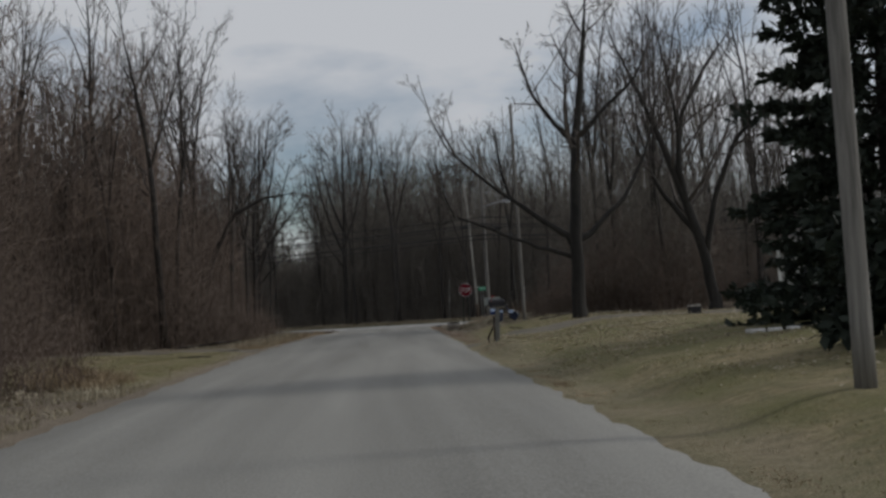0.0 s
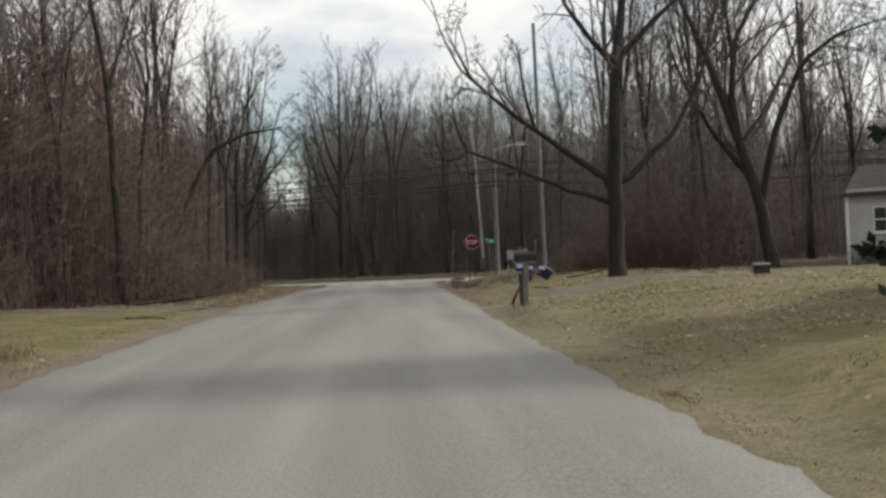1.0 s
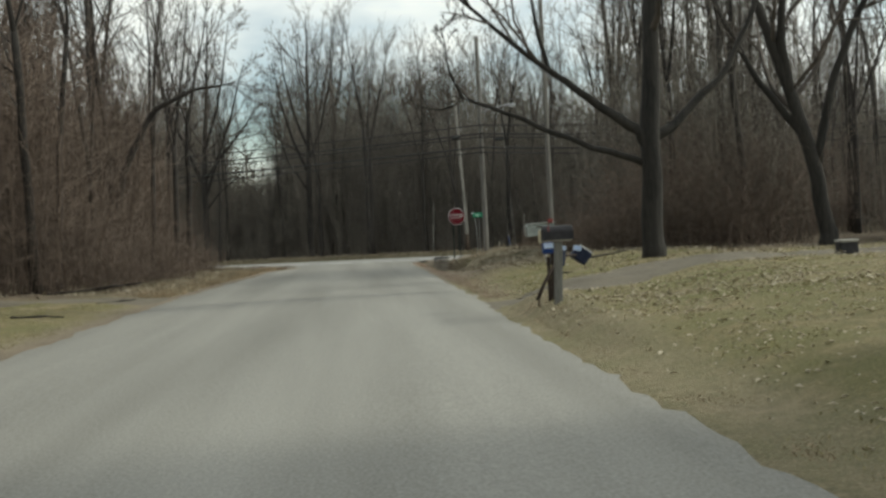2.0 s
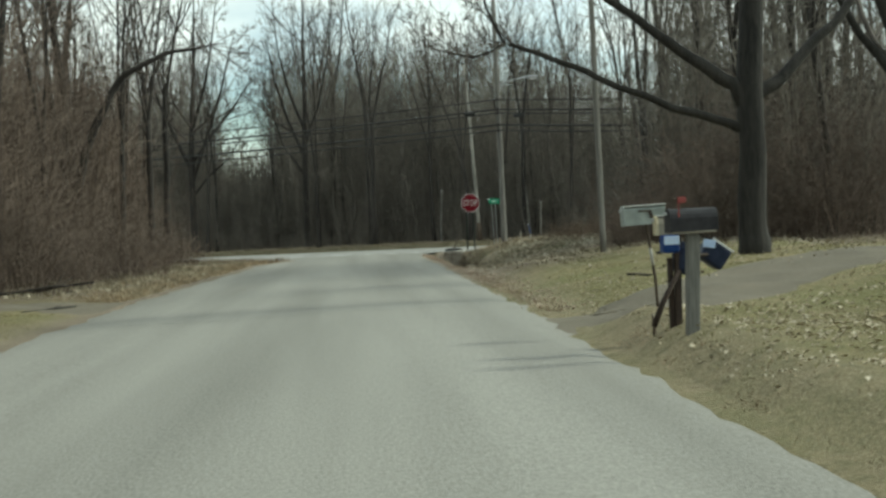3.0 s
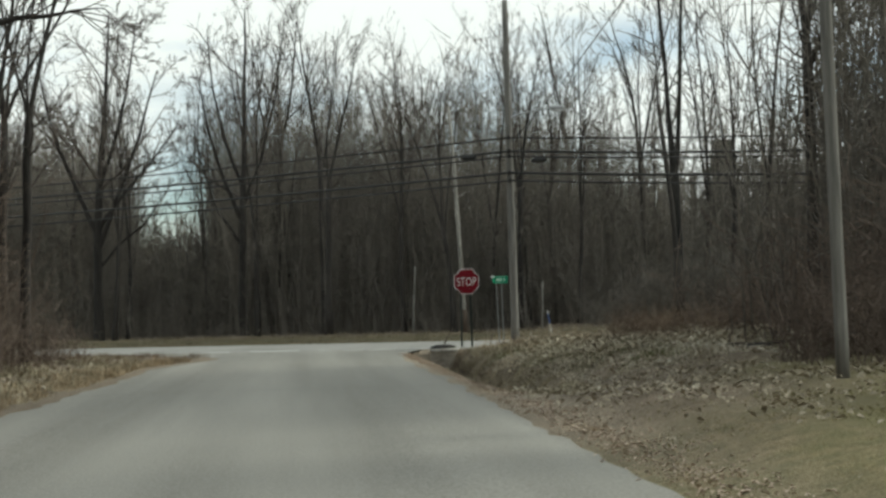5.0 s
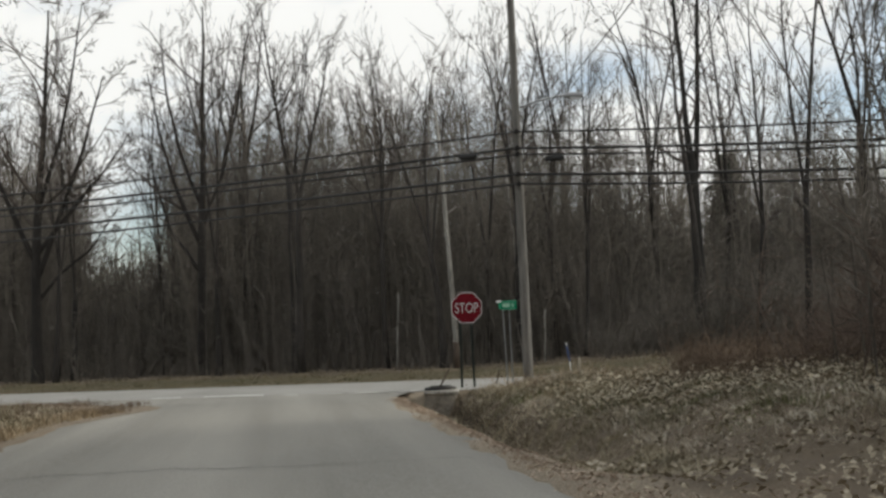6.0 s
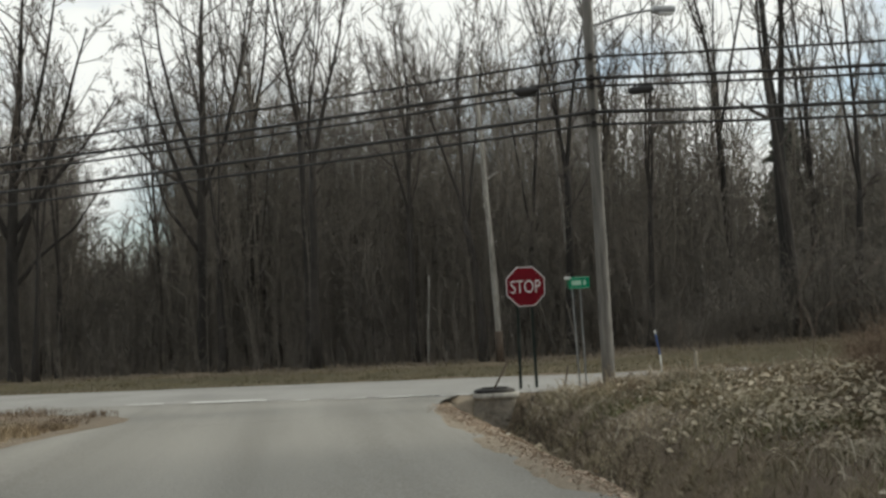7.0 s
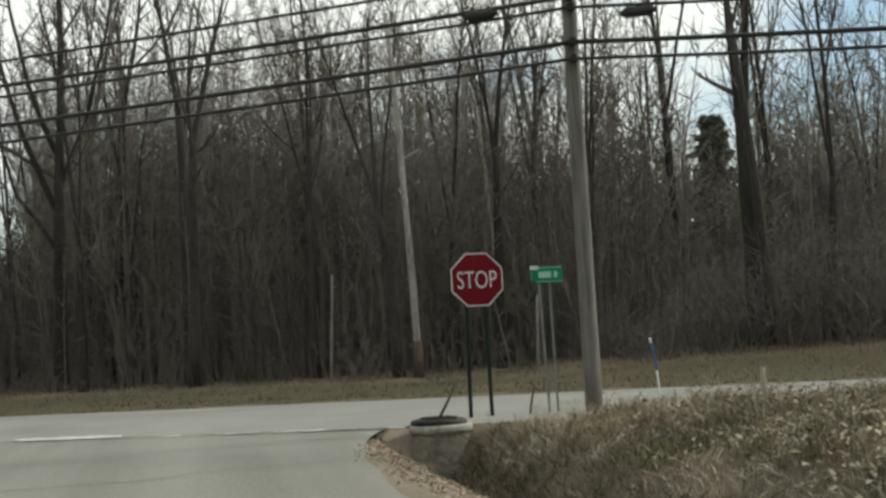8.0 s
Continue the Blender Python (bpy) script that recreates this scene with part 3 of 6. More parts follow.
# ---------------------------------------------------------------- trees
def bend_line(rng, start, way, length, n, wander, lift):
    """Points of a limb that wanders and turns upwards (lift > 0) as it goes."""
    p, d = np.array(start, float), np.array(way, float)
    pts = [p.copy()]
    for _ in range(n):
        d = d + rng.normal(0, wander, 3) + np.array([0, 0, lift])
        d /= np.linalg.norm(d)
        p = p + d * length / n
        pts.append(p.copy())
    return np.array(pts)


def side_way(rng, along, spread_deg):
    """A direction that leaves a limb at about the given angle."""
    r = rng.normal(size=3)
    r -= along * (r @ along)
    r /= np.linalg.norm(r) + 1e-9
    w = math.radians(spread_deg)
    return along * math.cos(w) + r * math.sin(w)


def ramify(rng, limbs, depth, per, ratio, spread_deg, wander, lift, segs=3, start_at=0.25):
    """Child limbs of all limbs given as (points, r0, r1). Returns one list for each level."""
    levels = []
    for level in range(depth):
        kids = []
        for pts, r0, r1 in limbs:
            length = np.linalg.norm(np.diff(pts, axis=0), axis=1).sum()
            for _ in range(per[level]):
                f = start_at + (1 - start_at) * rng.random() ** 0.8
                k = min(int(f * (len(pts) - 1)), len(pts) - 2)
                w = f * (len(pts) - 1) - k
                p = pts[k] * (1 - w) + pts[k + 1] * w
                a = pts[k + 1] - pts[k]
                a /= np.linalg.norm(a)
                d = side_way(rng, a, spread_deg * rng.uniform(0.6, 1.3))
                rad = max((r0 + (r1 - r0) * f) * 0.6, 0.004)
                ln = length * ratio * rng.uniform(0.6, 1.2) * (1.15 - 0.6 * f)
                kids.append((bend_line(rng, p, d, ln, segs, wander, lift), rad, rad * 0.4))
        levels.append(kids)
        limbs = kids
    return levels


def limb_twigs(limbs, least=0.004):
    """The limbs as rows for twigs_mesh; each one's last stretch runs to a point."""
    p0, p1, a, b, tip = [], [], [], [], []
    for pts, r0, r1 in limbs:
        n = len(pts) - 1
        tip.append(np.arange(n) == n - 1)
        r = np.maximum(np.linspace(r0, r1, n + 1), least)
        p0.append(pts[:-1])
        p1.append(pts[1:])
        a.append(r[:-1])
        b.append(r[1:])
    return np.concatenate(p0), np.concatenate(p1), np.concatenate(a), np.concatenate(b), np.concatenate(tip)


def trunk_tube(rng, pts, r0, r1, sides=8, flare=1.5):
    n = len(pts)
    r = np.linspace(r0, r1, n)
    r[0] *= flare
    if n > 3:
        r[1] *= 1 + (flare - 1) * 0.3
    return tube(pts, r, sides, True, 0.05, rng)


def bare_tree_meshes(seed, height, radius, detail=1.0, first=0.45, leaders=3, least=0.006, lean=0.02):
    """Trunk and crown meshes of a leafless woodland tree at the origin: a bole that parts into steep leaders set with rising boughs."""
    rng = np.random.default_rng(seed)
    way = np.array([rng.normal(0, lean), rng.normal(0, lean), 1.0])
    bole = bend_line(rng, (0, 0, -0.15), way / np.linalg.norm(way), height * first, 5, 0.03, 0.02)
    tubes = [trunk_tube(rng, bole, radius, radius * 0.72)]
    stems, turn = [], rng.uniform(0, 6.28)
    for k in range(leaders):
        a = turn + k * 2 * np.pi / leaders + rng.uniform(-0.5, 0.5)
        tilt = math.radians(rng.uniform(4, 9) if k == 0 else rng.uniform(9, 19))
        d = np.array([math.cos(a) * math.sin(tilt), math.sin(a) * math.sin(tilt), math.cos(tilt)])
        foot = bole[-1] if k < 2 else bole[-2] * 0.5 + bole[-1] * 0.5
        r0 = radius * (0.58 if k == 0 else rng.uniform(0.3, 0.44))
        pts = bend_line(rng, foot, d, height * (1 - first) * rng.uniform(0.82, 1.04), 7, 0.05, 0.035)
        stems.append((pts, r0, radius * 0.08))
        tubes.append(tube(pts, np.linspace(r0, radius * 0.08, len(pts)), 6, False))
    low = ramify(rng, [(bole, radius * 0.6, radius * 0.45)], 1, [4], 0.28, 45, 0.1, 0.09, 5, 0.55)[0]
    prim = ramify(rng, stems, 1, [int(6 * detail) + 2], 0.42, 33, 0.10, 0.10, 4, 0.12)[0]
    for pts, r0, r1 in prim[:: 3]:
        tubes.append(tube(pts, np.linspace(r0, r1, len(pts)), 4, False))
    rest = [q for k, q in enumerate(prim) if k % 3]
    small = ramify(rng, prim + low, 2, [int(4 * detail) + 1, int(3 * detail)], 0.52, 34, 0.13, 0.08, 2, 0.15)
    tips = ramify(rng, stems, 1, [int(8 * detail)], 0.16, 38, 0.12, 0.08, 2, 0.3)[0]
    crown = twigs_mesh("crown", *limb_twigs(rest + low + small[0] + small[1] + tips, least))
    return tubes_mesh("trunk", tubes), crown


def tree_thing(name, meshes, x, y, rz, scale, label, group="", bark=None):
    e = thing(name, x, y, float(land(x, y)) - 0.05, rz, label, "tree", group)
    e.scale = (scale, scale, scale)
    put("trunk", meshes[0], bark or BARK, e)
    put("crown", meshes[1], TWIG, e)
    return e


KINDS = [bare_tree_meshes(11 + k, h, r, d, f, n, ls) for k, (h, r, d, f, n, ls) in enumerate([
    (14.0, 0.14, 1.0, 0.45, 3, 0.009), (15.5, 0.17, 1.0, 0.52, 3, 0.009), (12.5, 0.11, 1.0, 0.40, 3, 0.008),
    (14.5, 0.13, 1.0, 0.30, 2, 0.009), (11.5, 0.10, 1.0, 0.35, 3, 0.009), (16.5, 0.19, 1.0, 0.50, 3, 0.008),
    (15.0, 0.12, 1.0, 0.60, 2, 0.009), (13.5, 0.15, 1.0, 0.40, 3, 0.009)])]
FAR_KINDS = [bare_tree_meshes(41 + k, h, r, 0.7, f, n, 0.013) for k, (h, r, f, n) in enumerate([
    (15.0, 0.14, 0.45, 3), (13.5, 0.12, 0.38, 4), (16.5, 0.16, 0.50, 3), (14.5, 0.13, 0.42, 4)])]
PROTOS = {}


def plant(kinds, tag, k, x, y, rz, scale, label, group, bark=None):
    """A woodland tree; the first of each kind is built, later ones are copies."""
    key = (tag, k, label)
    if key not in PROTOS:
        PROTOS[key] = tree_thing("bare_tree", kinds[k], x, y, rz, scale, label, group, bark)
        return PROTOS[key]
    e = PROTOS[key]
    c = copy_thing(e, pose(x, y, float(land(x, y)) - 0.05, 0, 0, rz))
    c.scale = (scale, scale, scale * random.uniform(0.9, 1.1))
    return c


def clearing(x, y):
    """Where the far woods stand low and open: a cut on the left, and a narrow one on the right."""
    c = np.degrees(np.arctan2(x + 1.2, y - 38.1))
    off = np.abs(x + 8.0 + 0.12 * (y - 80)) + 0.5 * np.sin(41 * x + 23 * y)
    return (off < 1.75 + 0.035 * (y - 80)) | ((c > 23.9) & (c < 26.5))


def in_gap(x, y):
    return bool(clearing(x, y))


def plant_woods():
    rnd = random.Random(5)
    placed = []

    def free(x, y, gap):
        return all((x - a) ** 2 + (y - b) ** 2 > gap * gap for a, b in placed)

    def sow(count, area, ok, gap, kinds, tag, label, group, smin=0.8, smax=1.15):
        done = tries = 0
        while done < count and tries < 6000:
            tries += 1
            x, y = rnd.uniform(area[0], area[1]), rnd.uniform(area[2], area[3])
            if ok(x, y) and free(x, y, gap):
                placed.append((x, y))
                plant(kinds, tag, rnd.randrange(len(kinds)), x, y, rnd.uniform(0, 360), rnd.uniform(smin, smax), label, group)
                done += 1

    # trees that can be told apart at the edge of the far woods
    for x, y, k, s in ((-4.3, 84, 1, 1.12), (-3.2, 81, 5, 1.0), (-2.2, 80, 3, 1.0), (-0.9, 74.5, 1, 0.95), (2.6, 72.5, 2, 1.0),
                       (7.4, 70.5, 0, 1.0), (9.9, 70, 2, 0.95), (-10.2, 79, 3, 0.95), (21.0, 69.0, 1, 1.1)):
        placed.append((x, y))
        plant(KINDS, "edge", k, x, y, rnd.uniform(0, 360), s, "tall leafless grey-brown tree at the woodland edge", "woodland edge trees")
    for x, y, k, s in ((-8.9, 50.6, 1, 0.8), (-9.0, 47.4, 0, 0.85), (-9.5, 44.4, 2, 0.95), (-9.9, 53.0, 5, 0.8), (-10.4, 49.0, 3, 0.85)):
        placed.append((x, y))
        plant(KINDS, "left", k, x, y, rnd.uniform(0, 360), s, "leafless brown tree in the roadside thicket", "roadside thicket trees")
    sow(46, (-34, 46, 56, 100), lambda x, y: wood_edge(x) < y < wood_edge(x) + 11 and not in_gap(x, y), 2.1, KINDS, "edge",
        "tall leafless grey-brown tree at the woodland edge", "woodland edge trees")
    sow(40, (-40, 50, 56, 120), lambda x, y: wood_edge(x) + 9 < y < wood_edge(x) + 36 and not in_gap(x, y), 2.2, FAR_KINDS, "far",
        "slender leafless tree deep in the far woods", "far woods trees", 0.85, 1.15)
    sow(74, (-24, -9.2, 4, 53), lambda x, y: y < near_edge(x) - 4 and x < (-14.0 if 8 < y < 31 else -9.4), 1.5, KINDS, "left",
        "leafless brown tree in the roadside thicket", "roadside thicket trees", 0.78, 1.06)
    sow(20, (-40, -24, 10, 60), lambda x, y: y < near_edge(x) - 4, 2.0, FAR_KINDS, "leftfar",
        "slender leafless tree behind the roadside thicket", "roadside thicket trees", 0.8, 1.0)
    sow(24, (7.5, 40, 33, 62), lambda x, y: y < near_edge(x) - 3 and x > 7.0 + max(0, y - 40) * 0.28 and (y < 34 or math.degrees(math.atan2(x + 1.8, y - 25)) > 29) and not (11.8 < x < 26 and y < 38), 1.9, FAR_KINDS, "right",
        "leafless tree in the wood behind the lawn", "lawn wood trees", 0.75, 1.05)
    sow(8, (-30, -9.5, -40, 0), lambda x, y: True, 3.0, KINDS, "left", "leafless brown tree in the roadside thicket", "roadside thicket trees")


plant_woods()


def limb_tree(name, x, y, stems, label, seed, per=(5, 5, 4), least=0.007, ratio=0.42, bark=None):
    """A broad bare tree from its main limbs, each a list of (x, y, z, radius) from the base."""
    rng = np.random.default_rng(seed)
    z0 = float(land(x, y))
    tubes, limbs = [], []
    for s in stems:
        s = np.array(s, float)
        t = np.linspace(0, len(s) - 1, 5 * (len(s) - 1) + 1)
        c = np.stack([np.interp(t, np.arange(len(s)), s[:, k]) for k in range(4)], -1)
        c[1:-1, :3] += rng.normal(0, 0.025, (len(c) - 2, 3))
        c[1:-1] = (c[:-2] + 2 * c[1:-1] + c[2:]) / 4
        c[:, 2] -= z0
        c[:, 0] -= x
        c[:, 1] -= y
        tubes.append(tube(c[:, :3], c[:, 3], 10, True, 0.04, rng))
        limbs.append((c[len(c) // 4:, :3], c[len(c) // 4, 3], c[-1, 3]))
    sub = ramify(rng, limbs, 3, per, ratio, 48, 0.14, 0.03, 4, 0.25)
    e = thing(name, x, y, z0, 0, label, "tree")
    put("trunk", tubes_mesh("trunk", tubes), bark or BARK, e)
    put("crown", twigs_mesh("crown", *limb_twigs(sub[0] + sub[1] + sub[2], least)), TWIG, e)
    return e


# the broad tree beside the drive, with a low limb that sweeps over the road
limb_tree("yard_tree", 4.58, 23.65, [
    [(4.56, 23.65, 0.35, 0.285), (4.56, 23.65, 0.9, 0.232), (4.58, 23.65, 3.0, 0.217), (4.72, 23.7, 5.4, 0.170), (4.85, 23.75, 6.6, 0.145), (5.2, 23.8, 9.0, 0.085), (5.5, 24, 11.5, 0.025)],
    [(4.5, 23.65, 2.5, 0.089), (4.2, 23.65, 2.66, 0.076), (3.3, 23.65, 2.93, 0.063), (2.13, 23.65, 3.44, 0.053), (1.1, 23.65, 3.9, 0.041), (0.62, 23.65, 4.08, 0.031), (0.1, 23.6, 3.84, 0.017), (-0.5, 23.6, 4.0, 0.007)],
    [(0.62, 23.65, 4.06, 0.030), (0.3, 23.6, 4.7, 0.021), (0.2, 23.5, 5.6, 0.009)],
    [(4.5, 23.65, 2.95, 0.145), (4.3, 23.65, 3.24, 0.115), (3.46, 23.65, 3.85, 0.089), (2.6, 23.65, 4.5, 0.068), (1.5, 23.6, 5.4, 0.047), (0.5, 23.6, 6.3, 0.031), (0.0, 23.6, 7.4, 0.020), (-0.36, 23.6, 8.9, 0.010)],
    [(2.5, 23.65, 4.55, 0.051), (2.2, 23.6, 5.6, 0.038), (2.05, 23.6, 7.0, 0.017)],
    [(4.65, 23.7, 3.0, 0.128), (5.3, 23.8, 3.5, 0.102), (6.3, 24.0, 4.3, 0.076), (7.3, 24.3, 6.0, 0.051), (8.0, 24.6, 8.4, 0.017)],
    [(4.8, 23.7, 6.3, 0.102), (4.1, 23.6, 7.0, 0.076), (3.4, 23.5, 8.0, 0.051), (2.9, 23.4, 9.8, 0.017)],
    [(4.85, 23.7, 6.5, 0.102), (5.8, 23.6, 7.4, 0.076), (6.9, 23.5, 8.4, 0.043), (7.6, 23.4, 10.0, 0.017)],
], "large bare grey-brown tree with a low limb sweeping over the road", 71, (9, 6, 4), bark=FURROWED)
limb_tree("leaning_tree", 10.84, 29.66, [
    [(10.86, 29.66, 0.3, 0.302), (10.8, 29.66, 0.9, 0.218), (10.44, 29.66, 2.9, 0.193), (9.95, 29.7, 4.6, 0.168), (9.15, 29.8, 7.1, 0.109), (8.2, 30, 9.6, 0.059), (7.4, 30, 11.5, 0.017)],
    [(10.0, 29.7, 4.4, 0.143), (9.75, 29.6, 6.0, 0.118), (9.9, 29.6, 7.8, 0.084), (10.9, 29.7, 9.7, 0.059), (12.0, 29.7, 11.0, 0.017)],
    [(10.6, 29.66, 2.6, 0.134), (11.0, 29.5, 4.6, 0.109), (12.0, 29.4, 7.0, 0.084), (13.2, 29.4, 7.9, 0.059), (15.2, 29.4, 8.5, 0.017)],
    [(10.3, 29.7, 3.3, 0.118), (9.2, 29.9, 4.8, 0.084), (8.3, 30.0, 6.6, 0.059), (7.6, 30, 8.6, 0.017)],
    [(9.7, 29.7, 5.6, 0.101), (9.8, 29.4, 7.4, 0.076), (9.4, 29.2, 9.6, 0.042), (9.0, 29, 11.5, 0.013)],
], "leaning bare tree with a spreading forked crown on the lawn", 72, (9, 6, 4), bark=FURROWED)
limb_tree("twin_stem_tree", 13.6, 67.5, [
    [(13.6, 67.5, 0.2, 0.33), (13.59, 67.5, 1.2, 0.235), (13.56, 67.5, 4.0, 0.20), (13.54, 67.5, 6.6, 0.18), (13.38, 67.5, 8.6, 0.105), (13.32, 67.5, 11.0, 0.09), (13.0, 67.5, 16.0, 0.03)],
    [(13.57, 67.5, 6.2, 0.11), (13.76, 67.5, 7.6, 0.10), (13.88, 67.5, 9.4, 0.095), (14.0, 67.5, 12.0, 0.08), (14.3, 67.4, 16.5, 0.03)],
], "tall dark tree that forks into two stems", 73, (7, 4, 3), 0.009, 0.2, FURROWED)
limb_tree("spreading_tree", -11.2, 76.5, [
    [(-11.2, 76.5, 0.0, 0.30), (-11.2, 76.5, 1.2, 0.22), (-11.2, 76.5, 5.0, 0.19), (-11.0, 76.5, 8.0, 0.15), (-10.7, 76.5, 11.5, 0.09), (-10.5, 76.5, 15.5, 0.03)],
    [(-11.2, 76.5, 4.2, 0.12), (-10.3, 76.3, 6.6, 0.10), (-9.3, 76.2, 9.2, 0.07), (-8.3, 76.0, 12.6, 0.025)],
    [(-11.1, 76.5, 5.4, 0.11), (-9.8, 76.8, 7.2, 0.08), (-8.6, 77.0, 8.6, 0.05), (-7.4, 77.0, 10.4, 0.02)],
    [(-11.2, 76.5, 5.0, 0.12), (-12.2, 76.3, 7.4, 0.09), (-13.2, 76.2, 10.2, 0.06), (-13.8, 76.0, 13.6, 0.02)],
    [(-11.0, 76.5, 7.4, 0.10), (-10.0, 76.0, 10.2, 0.07), (-9.4, 75.8, 13.2, 0.04), (-9.0, 75.6, 15.6, 0.015)],
    [(-11.2, 76.5, 3.4, 0.08), (-10.2, 76.7, 4.6, 0.06), (-9.0, 76.9, 5.6, 0.04), (-8.0, 77.0, 7.2, 0.015)],
], "broad leafless tree with a wide twiggy crown at the woodland edge", 75, (12, 9, 6), 0.009, 0.42)
limb_tree("spreading_tree", -4.6, 76.0, [
    [(-4.6, 76, 0.0, 0.28), (-4.6, 76, 1.2, 0.20), (-4.55, 76, 5.0, 0.17), (-4.4, 76, 8.5, 0.13), (-4.3, 76, 12.0, 0.08), (-4.2, 76, 15.5, 0.03)],
    [(-4.6, 76, 5.6, 0.10), (-5.4, 75.9, 7.6, 0.08), (-6.0, 75.8, 9.8, 0.055), (-6.5, 75.6, 12.6, 0.02)],
    [(-4.5, 76, 7.2, 0.09), (-5.3, 76.2, 9.4, 0.07), (-5.8, 76.3, 11.8, 0.045), (-6.0, 76.4, 14.6, 0.016)],
    [(-4.6, 76, 4.4, 0.08), (-5.7, 76.2, 6.0, 0.06), (-6.2, 76.4, 7.6, 0.04), (-6.6, 76.5, 9.4, 0.014)],
    [(-4.5, 76, 6.2, 0.09), (-3.6, 75.8, 8.4, 0.07), (-2.9, 75.7, 11.0, 0.045), (-2.5, 75.6, 14.0, 0.016)],
], "tall leafless tree whose twiggy crown leans over a clearing", 76, (10, 7, 5), 0.009, 0.36)
limb_tree("arching_tree", -10.6, 42.0, [
    [(-10.6, 42, 0.1, 0.2), (-10.3, 42, 2.6, 0.15), (-9.85, 42, 4.2, 0.13), (-9.25, 42, 5.35, 0.115), (-8.7, 42, 6.2, 0.10), (-7.4, 42, 6.8, 0.07), (-6.2, 42, 6.95, 0.03), (-5.5, 42, 7.05, 0.01)],
    [(-10.4, 42, 1.8, 0.11), (-10.8, 42, 4.5, 0.09), (-11.0, 42, 8.0, 0.06), (-10.8, 42, 12.0, 0.02)],
], "bare tree whose trunk arches over the road verge", 74, (9, 5, 4), 0.009)
lz = float(land(16.2, 66))
log = thing("leaning_log", 16.2, 66.0, lz, 0, "pale dead stem leaning at the woodland edge", "log")
put("stem", tubes_mesh("stem", [tube([(0.35, 0, -0.1), (0.0, 0, 0.35), (-0.65, 0, 1.15), (-1.0, 0.1, 1.6)], [0.05, 0.045, 0.04, 0.025], 7)]), PALE_BARK, log)
# pale, broken birch stems among the far trees
for bx, by, bh, br, bl in ((4.74, 68.5, 9.4, 0.10, -0.002), (8.0, 72.0, 7.6, 0.06, -0.055), (8.2, 69.6, 2.0, 0.045, 0.02), (2.95, 72.2, 3.0, 0.045, 0.03)):
    brng = np.random.default_rng(int(by * 10))
    bz = float(land(bx, by))
    e = thing("dead_birch", bx, by, bz, 0, "pale broken birch stem among dark trees", "tree", "dead birches")
    stem = bend_line(brng, (0, 0, -0.1), (bl, 0, 1), bh, 7, 0.012, 0.0)
    put("trunk", tubes_mesh("trunk", [tube(stem, np.linspace(br, br * 0.6, 8), 8, True, 0.05, brng)]), PALE_BARK, e)
    kids = ramify(brng, [(stem, br, br * 0.5)], 1, [4], 0.09, 50, 0.12, 0.02, 3, 0.4)[0]
    put("crown", twigs_mesh("crown", *limb_twigs(kids, 0.008)), PALE_BARK, e)
    if bh > 9:
        put("base", tubes_mesh("base", [tube(stem[:2] * np.array([1, 1, 0.75]), [br * 1.35, br * 1.12], 10, True, 0.06, brng)]), OLDWOOD, e, "dark bark-clad foot of the stem")


def build_conifer(x, y, height, spread_r, label, seed, needles=None, blunt=False):
    """A dark evergreen: tapered trunk, whorls of drooping boughs set with many needle sprays."""
    rng = np.random.default_rng(seed)
    z0 = float(land(x, y))
    e = thing("evergreen", x, y, z0, 0, label, "tree")
    stem = bend_line(rng, (0, 0, -0.1), (0, 0, 1), height, 8, 0.01, 0)
    tubes = [tube(stem, np.linspace(0.2, 0.03, 9), 8, True, 0.04, rng)]
    vs, fs, base = [], [], 0
    for lev in np.arange(0.25, height - 0.2, 0.3):
        reach = spread_r * (1 - 0.55 * (lev / height) ** 1.3) * (1 - max(0, lev - height * 0.75) / (height * 0.3)) * rng.uniform(0.75, 1.1)
        reach *= 1 + 0.2 * max(0.0, 1 - lev / 2.2)
        if blunt:
            reach = spread_r * (0.3 + 0.7 * math.sin(math.pi * (lev / height) ** 0.8)) * rng.uniform(0.5, 1.15)
        for a in np.arange(0, 2 * np.pi, 2 * np.pi / 9) + rng.uniform(0, 1):
            ln = reach * rng.uniform(0.6, 1.12)
            d = np.array([math.cos(a), math.sin(a), rng.uniform(-0.12, 0.25)])
            pts = bend_line(rng, (0, 0, lev), d / np.linalg.norm(d), ln, 4, 0.08, -0.03)
            tubes.append(tube(pts, np.linspace(0.03, 0.008, 5), 3, False))
            m = int(140 * ln / spread_r) + 30
            f = 0.2 + 0.8 * rng.random(m) ** 0.6
            k = np.minimum((f * 4).astype(int), 3)
            w = (f * 4 - k)[:, None]
            p = pts[k] * (1 - w) + pts[k + 1] * w + rng.normal(0, 0.05, (m, 3))
            out = np.array([d[0], d[1], 0]) * 0.6 + rng.normal(0, 0.5, (m, 3)) + np.array([0, 0, -0.15])
            out /= np.linalg.norm(out, axis=1)[:, None]
            side = np.cross(out, rng.normal(0, 1, (m, 3)))
            side /= np.linalg.norm(side, axis=1)[:, None]
            sz = rng.uniform(0.13, 0.30, m)[:, None]
            quad = np.stack([p, p + out * sz * 0.5 + side * sz * 0.24, p + out * sz, p + out * sz * 0.5 - side * sz * 0.24], 1)
            vs.append(quad.reshape(-1, 3))
            fs.append(np.arange(m * 4).reshape(m, 4) + base)
            base += m * 4
    put("trunk", tubes_mesh("trunk", tubes), BARK, e)
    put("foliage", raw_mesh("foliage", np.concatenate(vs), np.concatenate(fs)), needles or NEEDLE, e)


build_conifer(4.6, -2.4, 1.9, 1.5, "low dark evergreen shrub beside the utility pole", 82)
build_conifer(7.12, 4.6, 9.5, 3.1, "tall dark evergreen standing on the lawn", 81)


